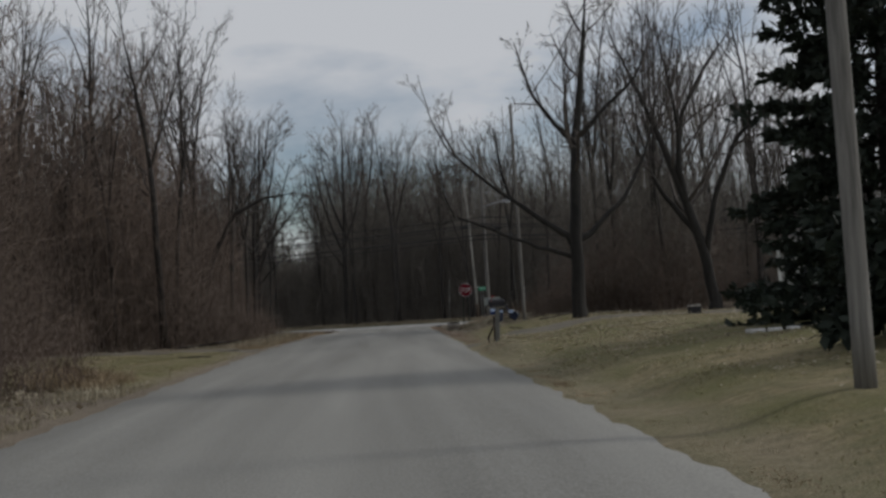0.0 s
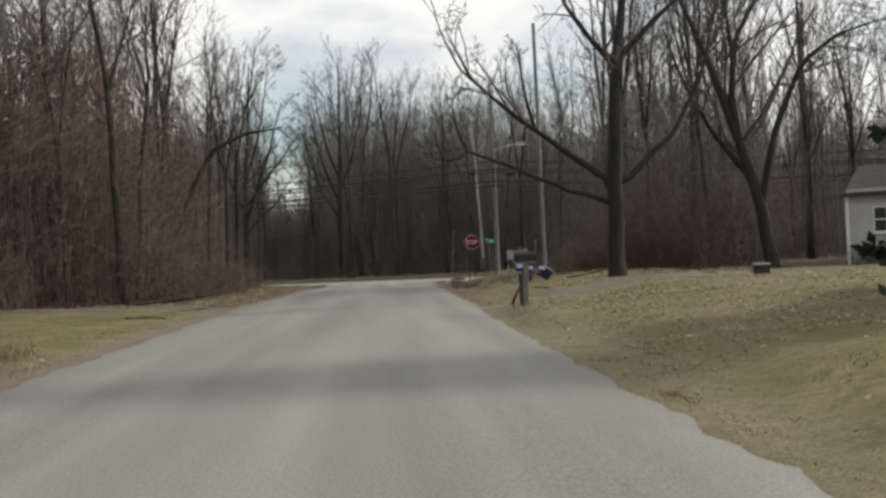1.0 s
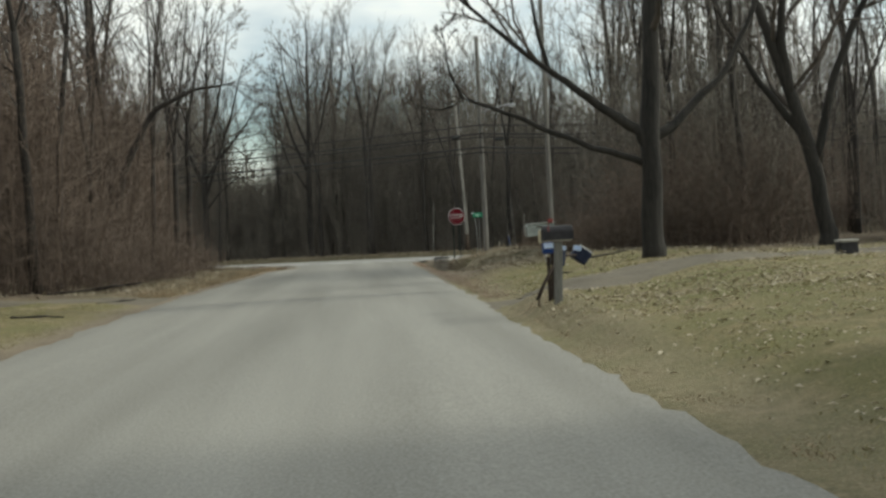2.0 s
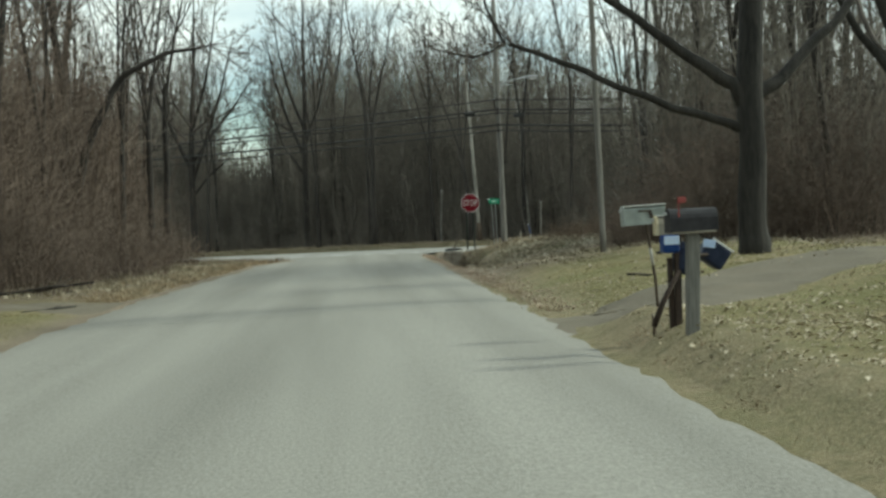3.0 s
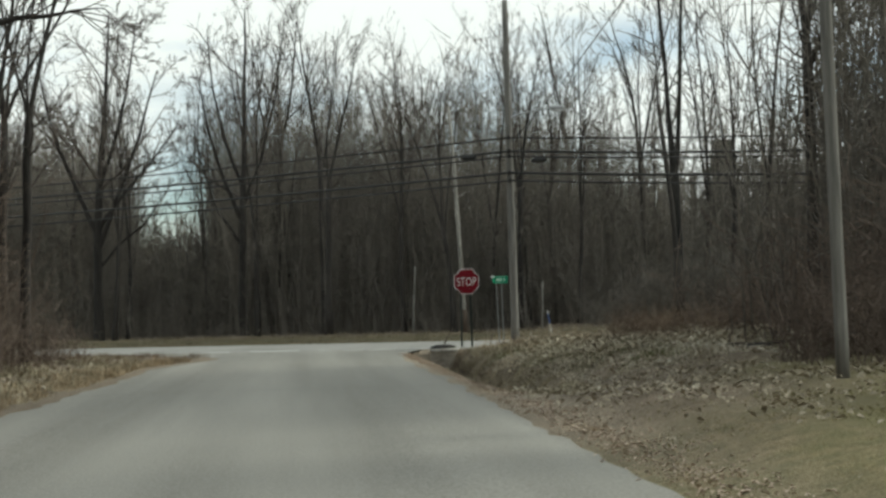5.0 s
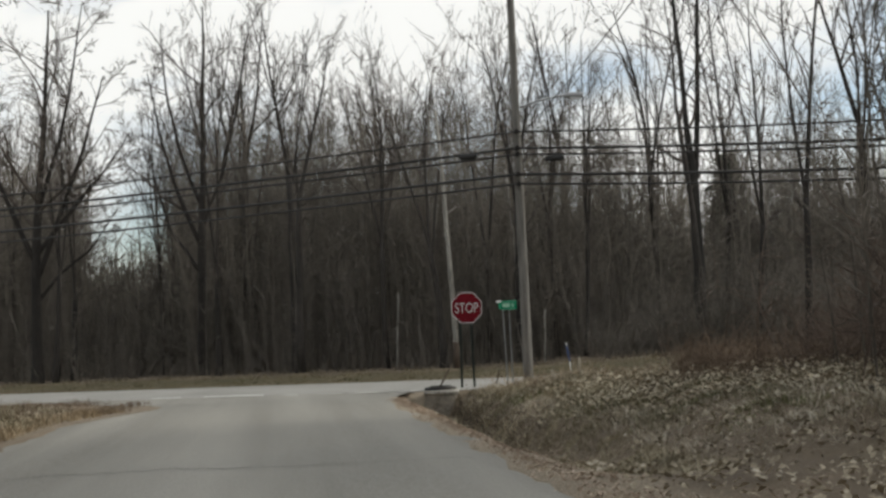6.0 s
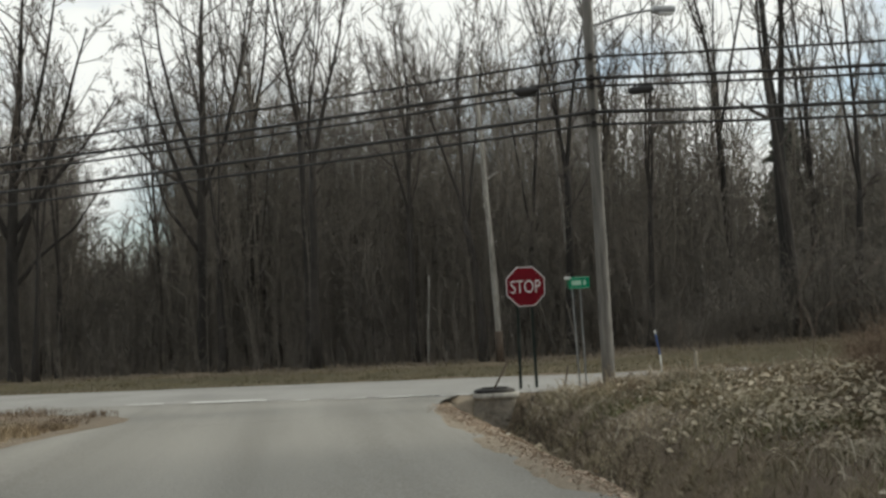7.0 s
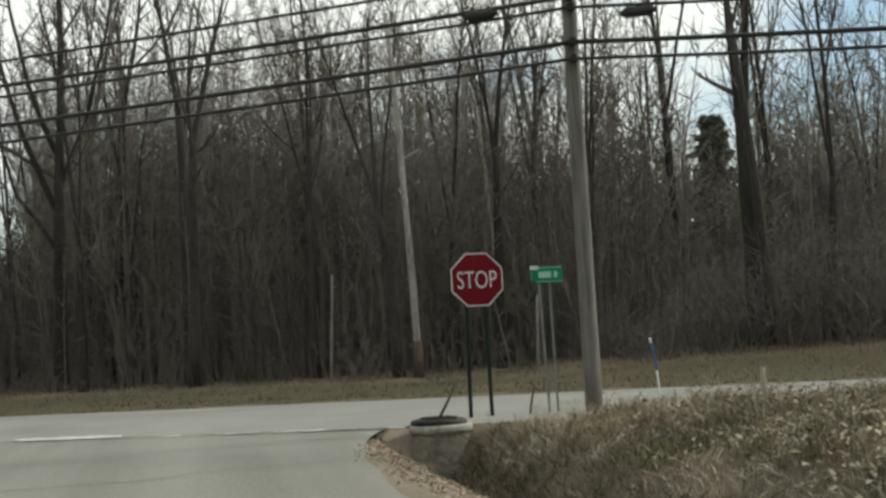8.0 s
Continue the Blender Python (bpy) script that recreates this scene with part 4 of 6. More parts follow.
build_conifer(25.6, 95.0, 11.0, 1.75, "dull rounded pine deep in the far woods", 84, NEEDLE_DULL, True)


# ---------------------------------------------------------------- undergrowth
def thicket(name, seed, count, place, tall, label, material, rad=(0.006, 0.016), twigs=4, lean=0.35):
    """Dense leafless brush as one mesh: stems that arch and carry side twigs. place(rng, n) gives x, y and a height factor."""
    rng = np.random.default_rng(seed)
    x, y, h = place(rng, count)
    z = land(x, y) - 0.03
    ln = tall * h * rng.uniform(0.55, 1.1, len(x))
    p = np.stack([x, y, z], -1)
    d = np.stack([rng.normal(0, lean, len(x)), rng.normal(0, lean, len(x)), np.ones(len(x))], -1)
    r = rng.uniform(rad[0], rad[1], len(x))
    p0, p1, a, b = [], [], [], []
    joints = [p]
    for k in range(3):
        d = d + rng.normal(0, 0.22, d.shape) + np.array([0, 0, -0.05])
        d /= np.linalg.norm(d, axis=1)[:, None]
        q = p + d * (ln / 3)[:, None]
        p0.append(p), p1.append(q), a.append(r * (1 - 0.25 * k)), b.append(r * (0.75 - 0.22 * k))
        p = q
        joints.append(q)
    J = np.stack(joints, 1)
    for _ in range(twigs):
        f = rng.uniform(0.5, 2.95, len(x))
        k = f.astype(int)
        w = (f - k)[:, None]
        s = J[np.arange(len(x)), k] * (1 - w) + J[np.arange(len(x)), k + 1] * w
        v = rng.normal(0, 1, d.shape) * np.array([1, 1, 0.6]) + np.array([0, 0, 0.55])
        v /= np.linalg.norm(v, axis=1)[:, None]
        l1 = (ln * rng.uniform(0.12, 0.32, len(x)))[:, None]
        m = s + v * l1
        v2 = v + rng.normal(0, 0.45, v.shape)
        v2 /= np.linalg.norm(v2, axis=1)[:, None]
        p0 += [s, m]
        p1 += [m, m + v2 * l1 * 0.8]
        a += [r * 0.6, r * 0.5]
        b += [r * 0.5, r * 0.25]
    ends = np.repeat([False, False, True] + [False, True] * twigs, len(x))
    me = twigs_mesh(name, np.concatenate(p0), np.concatenate(p1), np.concatenate(a), np.concatenate(b), ends)
    return tagged(put(name, me, material), label, "brush", kind="stuff")


def area_left(rng, n):
    y = rng.uniform(-14, 52.5, n)
    front = 7.9 + 5.6 * ramp01(y, 7, 13) * (1 - ramp01(y, 28.8, 31.5)) + 0.35 * np.sin(y * 0.6) + 0.25 * np.sin(y * 1.7)
    depth = rng.exponential(3.2, n)
    x = -front - depth
    y = np.where(y > near_edge(x) - 3.5, near_edge(x) - 3.5 - rng.random(n) * 8, y)
    h = (0.35 + 0.65 * ramp01(depth, 0, 2.2)) * (0.75 + 0.25 * np.sin(x * 0.9 + y * 0.5))
    return x, y, h


def area_far(rng, n):
    x = rng.uniform(-46, 56, n)
    depth = rng.exponential(7.0, n)
    y = wood_edge(x) + 0.6 * np.sin(x * 0.8) + depth
    h = 0.25 + 0.75 * ramp01(depth, 0, 5)
    return x, y, h * (0.8 + 0.2 * np.sin(x * 0.45 + 1))


def area_right(rng, n):
    y = rng.uniform(31.5, 56, n)
    front = 4.4 + 0.3 * np.sin(y * 0.9) + 3.3 * ramp01(y, 34, 39) + 1.7 * ramp01(y, 44, 52)
    depth = rng.exponential(5.0, n)
    x = front + depth
    ok = (y < near_edge(x) - 2.5) & ~((x > 12) & (x < 25) & (y < 40)) & (x < 30)
    h = 0.25 + 0.75 * ramp01(depth, 0, 4)
    return x[ok], y[ok], h[ok]


def area_lawn_back(rng, n):
    x = rng.uniform(5.5, 40, n)
    y = 31.5 + 0.12 * x + rng.exponential(4.0, n)
    ok = ~((x > 11.5) & (x < 25) & (y < 40))
    return x[ok], y[ok], (0.5 + 0.5 * rng.random(n))[ok]


thicket("roadside_brush", 101, 6300, area_left, 4.6, "dense leafless reddish-brown brush along the road", BRUSH, (0.004, 0.012), 4)
thicket("woodland_undergrowth", 102, 5000, area_far, 5.0, "dense grey-brown undergrowth beneath the far trees", BRUSH_FAR, (0.007, 0.015), 2, 0.25)
thicket("bank_brush", 103, 6800, area_right, 4.4, "tangled leafless brown brush behind the bank", BRUSH, (0.004, 0.011), 5)
thicket("far_verge_brush", 105, 1900, lambda rng, n: (x := rng.uniform(9.5, 36, n), wood_edge(x) - 1.0 + rng.exponential(2.2, n), 0.5 + 0.5 * ramp01(x, 9, 14)), 3.2,
        "leafless brown brush at the foot of the far woods", BRUSH_FAR, (0.008, 0.018), 3, 0.3)
thicket("lawn_brush", 104, 2000, area_lawn_back, 3.2, "leafless brown brush at the back of the lawn", BRUSH, (0.009, 0.02), 4)


def saplings(name, seed, count, place, tall, label, material, rad=(0.018, 0.036), boughs=10, reach=(0.12, 0.26)):
    """Close-set young stems, each with thin upright boughs, as one mesh."""
    rng = np.random.default_rng(seed)
    x, y, h = place(rng, count)
    n = len(x)
    ln = tall * h * rng.uniform(0.6, 1.08, n)
    s = np.stack([x, y, land(x, y) - 0.1], -1)
    m = s + np.stack([rng.normal(0, 0.05, n) * ln, rng.normal(0, 0.05, n) * ln, ln * 0.5], -1)
    t = m + np.stack([rng.normal(0, 0.07, n) * ln, rng.normal(0, 0.07, n) * ln, ln * 0.5], -1)
    r = rng.uniform(*rad, n)
    p0, p1, a, b = [s, m], [m, t], [r, r * 0.7], [r * 0.7, r * 0.3]
    for _ in range(boughs):  # each bough runs to a point
        f = rng.uniform(0.12, 0.97, n)[:, None]
        q = np.where(f < 0.5, s + (m - s) * f * 2, m + (t - m) * (f * 2 - 1))
        v = rng.normal(0, 1, (n, 3)) * np.array([1, 1, 0.5]) + np.array([0, 0, 0.75])
        v /= np.linalg.norm(v, axis=1)[:, None]
        p0.append(q), p1.append(q + v * (ln * rng.uniform(*reach, n))[:, None]), a.append(r * 0.62), b.append(r * 0.22)
    me = twigs_mesh(name, np.concatenate(p0), np.concatenate(p1), np.concatenate(a), np.concatenate(b), np.repeat([False] * 2 + [True] * boughs, n))
    return tagged(put(name, me, material), label, "saplings", kind="stuff")


def stand_far(rng, n):
    x = rng.uniform(-44, 56, n)
    depth = 1.5 + rng.gamma(2.0, 6.0, n)
    y = wood_edge(x) + depth
    low = np.where(clearing(x, y), 0.45, 1.0) * (1 - 0.3 * ramp01(x, 9, 16))
    return x, y, (0.45 + 0.55 * ramp01(depth, 0, 9) + 0.35 * ramp01(depth, 12, 28)) * low * (0.86 + 0.14 * np.sin(x * 0.5) * np.sin(y * 0.4 + x * 0.21))


def stand_left(rng, n):
    y = rng.uniform(2, 52, n)
    x = -9.6 - 4.4 * ramp01(y, 7, 13) * (1 - ramp01(y, 29, 32)) - rng.exponential(5.0, n)
    ok = y < near_edge(x) - 4
    return x[ok], y[ok], ((0.6 + 0.4 * rng.random(n)) * (0.85 + 0.15 * ramp01(-x, 11, 18)))[ok]


def stand_right(rng, n):
    x = rng.uniform(5.0, 42, n)
    y = 33.5 + np.clip(8 - x, 0, 3) * 0.3 + rng.exponential(7.0, n)
    ok = (y < near_edge(x) - 5.5) & ~((x > 12) & (x < 25) & (y < 40)) & (x > 6.0 + np.clip(y - 40, 0, 20) * 0.28)
    return x[ok], y[ok], (0.5 + 0.5 * rng.random(n))[ok]


saplings("far_saplings", 131, 6000, stand_far, 13.0, "close-set leafless saplings filling the far woods", BRUSH_FAR, (0.012, 0.026), 15, (0.12, 0.30))
saplings("far_young_growth", 134, 2600, stand_far, 9.6, "dense leafless young growth deep in the far woods", BRUSH_FAR, (0.020, 0.04), 14, (0.14, 0.32))
def stand_gap(rng, n):
    y = rng.uniform(118, 140, n)
    return -8 - 0.12 * (y - 80) + rng.normal(0, 5.5, n), y, 0.75 + 0.25 * rng.random(n)


saplings("gap_saplings", 135, 360, stand_gap, 9.0, "pale leafless young trees far off behind the clearing", BRUSH_FAR, (0.03, 0.06), 16, (0.12, 0.28))
saplings("thicket_saplings", 132, 2800, stand_left, 10.5, "close-set leafless saplings in the roadside thicket", BRUSH, (0.012, 0.024), 12, (0.14, 0.3))
saplings("lawn_wood_saplings", 133, 2900, stand_right, 9.6, "close-set leafless saplings behind the lawn", BRUSH_FAR, (0.014, 0.028), 12)


def stand_deep(rng, n):
    """Places of the grown trees behind the woodland edge; young and lower in the clearing."""
    x = rng.uniform(-34, 40, n)
    y = wood_edge(x) + rng.uniform(5, 50, n)
    return x, y, np.where(clearing(x, y), 0.47, rng.uniform(0.78, 1.0, n) * (1.08 - 0.26 * ramp01(x, 3, 15)))


def stand_thicket(rng, n):
    y = rng.uniform(4, 50, n)
    x = -11.5 - 3.5 * ramp01(y, 7, 13) * (1 - ramp01(y, 29, 32)) - rng.exponential(6.0, n)
    ok = y < near_edge(x) - 6
    return x[ok], y[ok], rng.uniform(0.75, 1.0, n)[ok]


def stand_lawn(rng, n):
    x, y = rng.uniform(8, 34, n), rng.uniform(37, 54, n)
    ok = (y < near_edge(x) - 4) & (np.degrees(np.arctan2(x + 1.8, y - 25)) > 29) & ~((x > 12) & (x < 25) & (y < 40))
    return x[ok], y[ok], rng.uniform(0.8, 1.0, n)[ok]


def deep_crowns(name, seed, count, place, tall, label, material, boughs=30, rad=(0.03, 0.07)):
    """Slender grown trees as one mesh: straight stems whose upper two thirds carry steep forked boughs."""
    rng = np.random.default_rng(seed)
    x, y, h = place(rng, count)
    n = len(x)
    ln = tall * h * rng.uniform(0.85, 1.08, n)
    s = np.stack([x, y, land(x, y) - 0.1], -1)
    m = s + np.stack([rng.normal(0, 0.02, n) * ln, rng.normal(0, 0.02, n) * ln, ln * 0.5], -1)
    t = m + np.stack([rng.normal(0, 0.04, n) * ln, rng.normal(0, 0.04, n) * ln, ln * 0.5], -1)
    r = rng.uniform(*rad, n)
    p0, p1, a, b, ends = [s, m], [m, t], [r, r * 0.6], [r * 0.6, r * 0.15], [False, True]
    for k in range(boughs // 2):
        f = rng.uniform(0.36, 0.98, n)[:, None]
        q = np.where(f < 0.5, s + (m - s) * f * 2, m + (t - m) * (f * 2 - 1))
        v = rng.normal(0, 1, (n, 3)) * np.array([1, 1, 0.3]) + np.array([0, 0, 1.1])
        v /= np.linalg.norm(v, axis=1)[:, None]
        e = q + v * (ln * (0.06 + 0.17 * (1.1 - f[:, 0])) * rng.uniform(0.7, 1.3, n))[:, None]
        w = v + rng.normal(0, 0.5, (n, 3)) + np.array([0, 0, 0.2])
        w /= np.linalg.norm(w, axis=1)[:, None]
        c = q + (e - q) * rng.uniform(0.2, 0.7, n)[:, None]
        p0 += [q, c]
        p1 += [e, c + w * (ln * rng.uniform(0.05, 0.12, n))[:, None]]
        a += [np.full(n, 0.026), np.full(n, 0.018)]
        b += [np.full(n, 0.01), np.full(n, 0.008)]
        ends += [True, True]
    me = twigs_mesh(name, np.concatenate(p0), np.concatenate(p1), np.concatenate(a), np.concatenate(b), np.repeat(ends, n))
    return tagged(put(name, me, material), label, "woods", kind="stuff")


deep_crowns("deep_woods", 135, 2200, stand_deep, 13.7, "tall leafless trees crowded deep in the far woods", BRUSH_FAR)
deep_crowns("lawn_wood_crowns", 137, 300, stand_lawn, 13.0, "tall leafless trees crowded behind the lawn", BRUSH_FAR, 30, (0.03, 0.06))
deep_crowns("thicket_crowns", 136, 620, stand_thicket, 12.5, "tall leafless trees crowded behind the roadside brush", BRUSH, 30, (0.025, 0.06))


def far_wood_line():
    """The woods that close the view, far behind the rest: plain upright stems with a few boughs."""
    rng = np.random.default_rng(110)
    n = 1100
    ang = np.where(rng.random(n) < 0.7, rng.uniform(-0.6, 0.75, n), rng.uniform(0, 2 * np.pi, n))
    dist = rng.uniform(112, 190, n)
    x, y = dist * np.sin(ang), 35 + dist * np.cos(ang)
    h = rng.uniform(11, 16.5, n) * np.where((ang > -0.2) & (ang < -0.07), 0.6, 1.0)
    base = np.stack([x, y, land(x, y) - 0.2], -1)
    top = base + np.stack([rng.normal(0, 0.5, n), rng.normal(0, 0.5, n), h], -1)
    p0, p1, a, b = [base], [top], [rng.uniform(0.12, 0.25, n)], [np.full(n, 0.05)]
    for _ in range(12):
        f = rng.uniform(0.15, 0.95, n)[:, None]
        s = base * (1 - f) + top * f
        v = rng.normal(0, 1, (n, 3)) * np.array([1, 1, 0.4]) + np.array([0, 0, 0.9])
        v /= np.linalg.norm(v, axis=1)[:, None]
        p0.append(s), p1.append(s + v * rng.uniform(1, 3.4, n)[:, None]), a.append(np.full(n, 0.09)), b.append(np.full(n, 0.03))
    low = 2200
    ang, dist = rng.uniform(-0.7, 0.85, low), rng.uniform(100, 150, low)
    q = np.stack([dist * np.sin(ang), 35 + dist * np.cos(ang)], -1)
    q0 = np.c_[q, land(q[:, 0], q[:, 1]) - 0.2]
    q1 = q0 + np.stack([rng.normal(0, 0.9, low), rng.normal(0, 0.9, low), rng.uniform(3, 7.5, low)], -1)
    p0.append(q0), p1.append(q1), a.append(np.full(low, 0.16)), b.append(np.full(low, 0.06))
    me = twigs_mesh("distant_woods", np.concatenate(p0), np.concatenate(p1), np.concatenate(a), np.concatenate(b))
    tagged(put("distant_woods", me, BRUSH_FAR), "distant leafless woods closing the view", "woods", kind="stuff")


far_wood_line()


# ---------------------------------------------------------------- utility poles and cables
def utility_pole(x, y, top, r0, r1, lean, label):
    z0 = float(land(x, y)) - 0.1
    e = thing("utility_pole", x, y, z0 + 0.1, 0, label, "utility pole", "utility poles")
    rng = np.random.default_rng(int(abs(x * 100) + abs(y)))
    h = top - z0 - 0.1
    pts = np.array([(lean[0] * f * h, lean[1] * f * h, -0.1 + f * (h + 0.1)) for f in np.linspace(0, 1, 14)])
    put("shaft", tubes_mesh("shaft", [tube(pts, np.linspace(r0, r1, 14), 14, True, 0.012, rng)]), POLEWOOD, e)
    return e


POLE_B = utility_pole(4.22, 53.8, 10.2, 0.122, 0.086, (0, 0), "weathered grey wooden utility pole with a street lamp")
utility_pole(3.54, 30.8, 8.9, 0.068, 0.055, (-0.003, 0), "slim grey wooden utility pole beside the brush")
utility_pole(2.15, -6.1, 8.6, 0.10, 0.075, (-0.002, 0), "grey wooden utility pole at the lawn's edge")
utility_pole(4.22 - 34.6, 53.8 + 20, 10.0, 0.14, 0.10, (0, 0), "weathered wooden utility pole down the cross road")
utility_pole(4.22 + 34.6, 53.8 - 20, 9.6, 0.14, 0.10, (0, 0), "weathered wooden utility pole along the cross road")


def add_tube(name, parent, pts, r, mat, sides=8, label=""):
    """A tube given in world metres as a part of parent."""
    o = np.array(parent.location)
    r = np.full(len(pts), r) if np.isscalar(r) else np.asarray(r)
    return put(name, tubes_mesh(name, [tube(np.array(pts, float) - o, r, sides)]), mat, parent, label)


add_tube("lamp_arm", POLE_B, [(4.3, 53.8, 6.72), (4.7, 53.78, 6.86), (5.2, 53.75, 6.97), (5.5, 53.74, 7.0)], 0.028, LAMPGREY)
head_bm = box(0.46, 0.2, 0.13, (5.66 - 4.22, -0.06, 7.0 - float(POLE_B.location[2])), 0.045)
part("lamp_head", head_bm, LAMPGREY, POLE_B, "pale cobra-head street lamp")
part("lamp_lens", box(0.28, 0.15, 0.05, (5.7 - 4.22, -0.06, 6.925 - float(POLE_B.location[2])), 0.015), LENS, POLE_B)
for zz in (5.57, 5.09, 4.86, 6.12, 5.72):
    part("insulator", box(0.09, 0.09, 0.12, (-0.04, -0.17, zz - float(POLE_B.location[2])), 0.02), IRON, POLE_B)


def cable(name, a, b, sag, r, label):
    a, b = np.array(a, float), np.array(b, float)
    f = np.linspace(0, 1, 25)
    pts = a[None] * (1 - f[:, None]) + b[None] * f[:, None]
    pts[:, 2] -= sag * 4 * f * (1 - f)
    o = pts[0].copy()
    me = tubes_mesh(name, [tube(pts - o, np.full(25, r), 6)])
    ob = put(name, me, WIREMAT)
    ob.location = o
    return tagged(ob, label, "cable", "overhead cables")


BX, BY = 4.18, 53.66
for zz, dl, dr, r in ((6.12, 0.0, -0.1, 0.023), (5.72, 0.0, -0.15, 0.032), (5.57, -0.1, -0.1, 0.023), (5.09, 0.0, -0.1, 0.034), (4.86, -0.2, -0.1, 0.024)):
    cable("cable", (BX, BY, zz), (BX - 34.6, BY + 20, zz + dl), 0.25, r, "black overhead cable strung along the cross road")
    cable("cable", (BX, BY, zz), (BX + 34.6, BY - 20, zz + dr), 0.9, r, "black overhead cable strung along the cross road")
cable("cable", (4.26, 53.7, 6.0), (3.55, 30.9, 7.4), 0.3, 0.010, "thin overhead cable between utility poles")
cable("cable", (3.52, 30.7, 8.5), (2.14, -6.0, 8.3), 0.9, 0.012, "thin overhead cable between utility poles")


def splice_case(x, y, z, rz):
    e = thing("splice_case", x, y, z - 0.07, rz, "black cable splice case hanging on an overhead cable", "splice case", "splice cases")
    put("case", tubes_mesh("case", [tube([(-0.24, 0, 0), (-0.2, 0, 0), (-0.17, 0, 0), (0.17, 0, 0), (0.2, 0, 0), (0.24, 0, 0)], [0.03, 0.05, 0.075, 0.075, 0.05, 0.03], 10)]), WIREMAT, e)
    part("strap", box(0.03, 0.03, 0.12, (-0.12, 0, 0.07), 0.005), IRON, e)
    part("strap", box(0.03, 0.03, 0.12, (0.12, 0, 0.07), 0.005), IRON, e)


splice_case(BX - 1.26 * 0.866, BY + 1.26 * 0.5, 5.70, -30)
splice_case(BX + 0.92 * 0.866, BY - 0.92 * 0.5, 5.46, -30)


# ---------------------------------------------------------------- signs at the junction
def plate(points, depth, z=0.0):
    """A flat plate of the outline given in x, z; its face looks to -y."""
    bm = bmesh.new()
    vs = [bm.verts.new((x, z, h)) for x, h in points]
    f = bm.faces.new(vs)
    r = bmesh.ops.extrude_face_region(bm, geom=[f])
    bmesh.ops.translate(bm, vec=(0, depth, 0), verts=[v for v in r["geom"] if isinstance(v, bmesh.types.BMVert)])
    bmesh.ops.recalc_face_normals(bm, faces=bm.faces)
    return bm


def octagon(w):
    r = w / 2 / math.cos(math.pi / 8)
    return [(r * math.cos(math.pi / 8 + k * math.pi / 4), r * math.sin(math.pi / 8 + k * math.pi / 4)) for k in range(8)]


def lettering(text, height, width):
    """A mesh of the word, centred, standing in the x-z plane."""
    cu = bpy.data.curves.new("word", "FONT")
    cu.body, cu.size, cu.extrude, cu.offset = text, 1.0, 0.001, -0.006
    ob = bpy.data.objects.new("word", cu)
    me = bpy.data.meshes.new_from_object(ob)
    bpy.data.objects.remove(ob)
    co = np.empty(len(me.vertices) * 3, np.float32)
    me.vertices.foreach_get("co", co)
    co = co.reshape(-1, 3)
    lo, hi = co.min(0), co.max(0)
    c = (co - (lo + hi) / 2) / (hi - lo) * np.array([width, height, 0.003])
    c = np.stack([c[:, 0], -c[:, 2], c[:, 1]], -1)
    me.vertices.foreach_set("co", c.astype(np.float32).ravel())
    me.update()
    me.materials.clear()
    return me


def u_post(name, parent, x, y, z0, z1, w, mat, lean=0.0, label=""):
    """A U-channel steel post."""
    bm = bmesh.new()
    prof = [(-w, -0.012), (-w * 0.55, -0.012), (-w * 0.4, 0.018), (w * 0.4, 0.018), (w * 0.55, -0.012), (w, -0.012), (w, -0.006), (w * 0.6, -0.006), (w * 0.46, 0.024), (-w * 0.46, 0.024), (-w * 0.6, -0.006), (-w, -0.006)]
    low = [bm.verts.new((x + a, y + b, z0)) for a, b in prof]
    top = [bm.verts.new((x + a + lean, y + b, z1)) for a, b in prof]
    for k in range(len(prof)):
        k2 = (k + 1) % len(prof)
        bm.faces.new((low[k], low[k2], top[k2], top[k]))
    bm.faces.new(top)
    bmesh.ops.recalc_face_normals(bm, faces=bm.faces)
    return part(name, bm, mat, parent, label)


stop = thing("stop_sign", 3.0, 55.0, 0.0, 0, "red octagonal stop sign on two dark steel posts", "stop sign")
face = part("sign_plate", plate([(x, z + 1.98) for x, z in octagon(0.762)], 0.004), WHITE, stop, "white-edged sign plate")
part("red_field", plate([(x, z + 1.98) for x, z in octagon(0.722)], 0.002, -0.003), RED, face)
w = put("lettering", lettering("STOP", 0.245, 0.58), WHITE, face, "white letters")
w.location = (0, -0.005, 1.98)
u_post("post", stop, -0.2, 0.03, -0.35, 1.75, 0.028, GREENSTEEL, 0.03)
u_post("post", stop, 0.12, 0.03, -0.35, 1.75, 0.028, GREENSTEEL, -0.02)

street = thing("street_name_sign", 3.97, 54.85, 0.0, 0, "green street name blades on two thin leaning posts", "street sign")
b1 = part("blade", box(0.41, 0.012, 0.23, (0.05, 0, 2.0), 0.004), GREEN, street, "green blade with unreadable pale lettering")
part("border", plate([(-0.145, 1.897), (0.245, 1.897), (0.245, 1.905), (-0.145, 1.905)], 0.002, -0.0085), PALEBAR, b1)
part("border", plate([(-0.145, 2.095), (0.245, 2.095), (0.245, 2.103), (-0.145, 2.103)], 0.002, -0.0085), PALEBAR, b1)
part("lettering_bar", plate([(-0.10, 1.955), (0.09, 1.955), (0.09, 2.045), (-0.10, 2.045)], 0.002, -0.0085), PALEBAR, b1)
part("lettering_bar", plate([(0.13, 1.955), (0.18, 1.955), (0.18, 2.045), (0.13, 2.045)], 0.002, -0.0085), PALEBAR, b1)
part("blade", box(0.012, 0.6, 0.2, (-0.17, 0.06, 2.02), 0.004, (0, 0, -13)), GREEN, street, "green blade seen nearly edge-on")
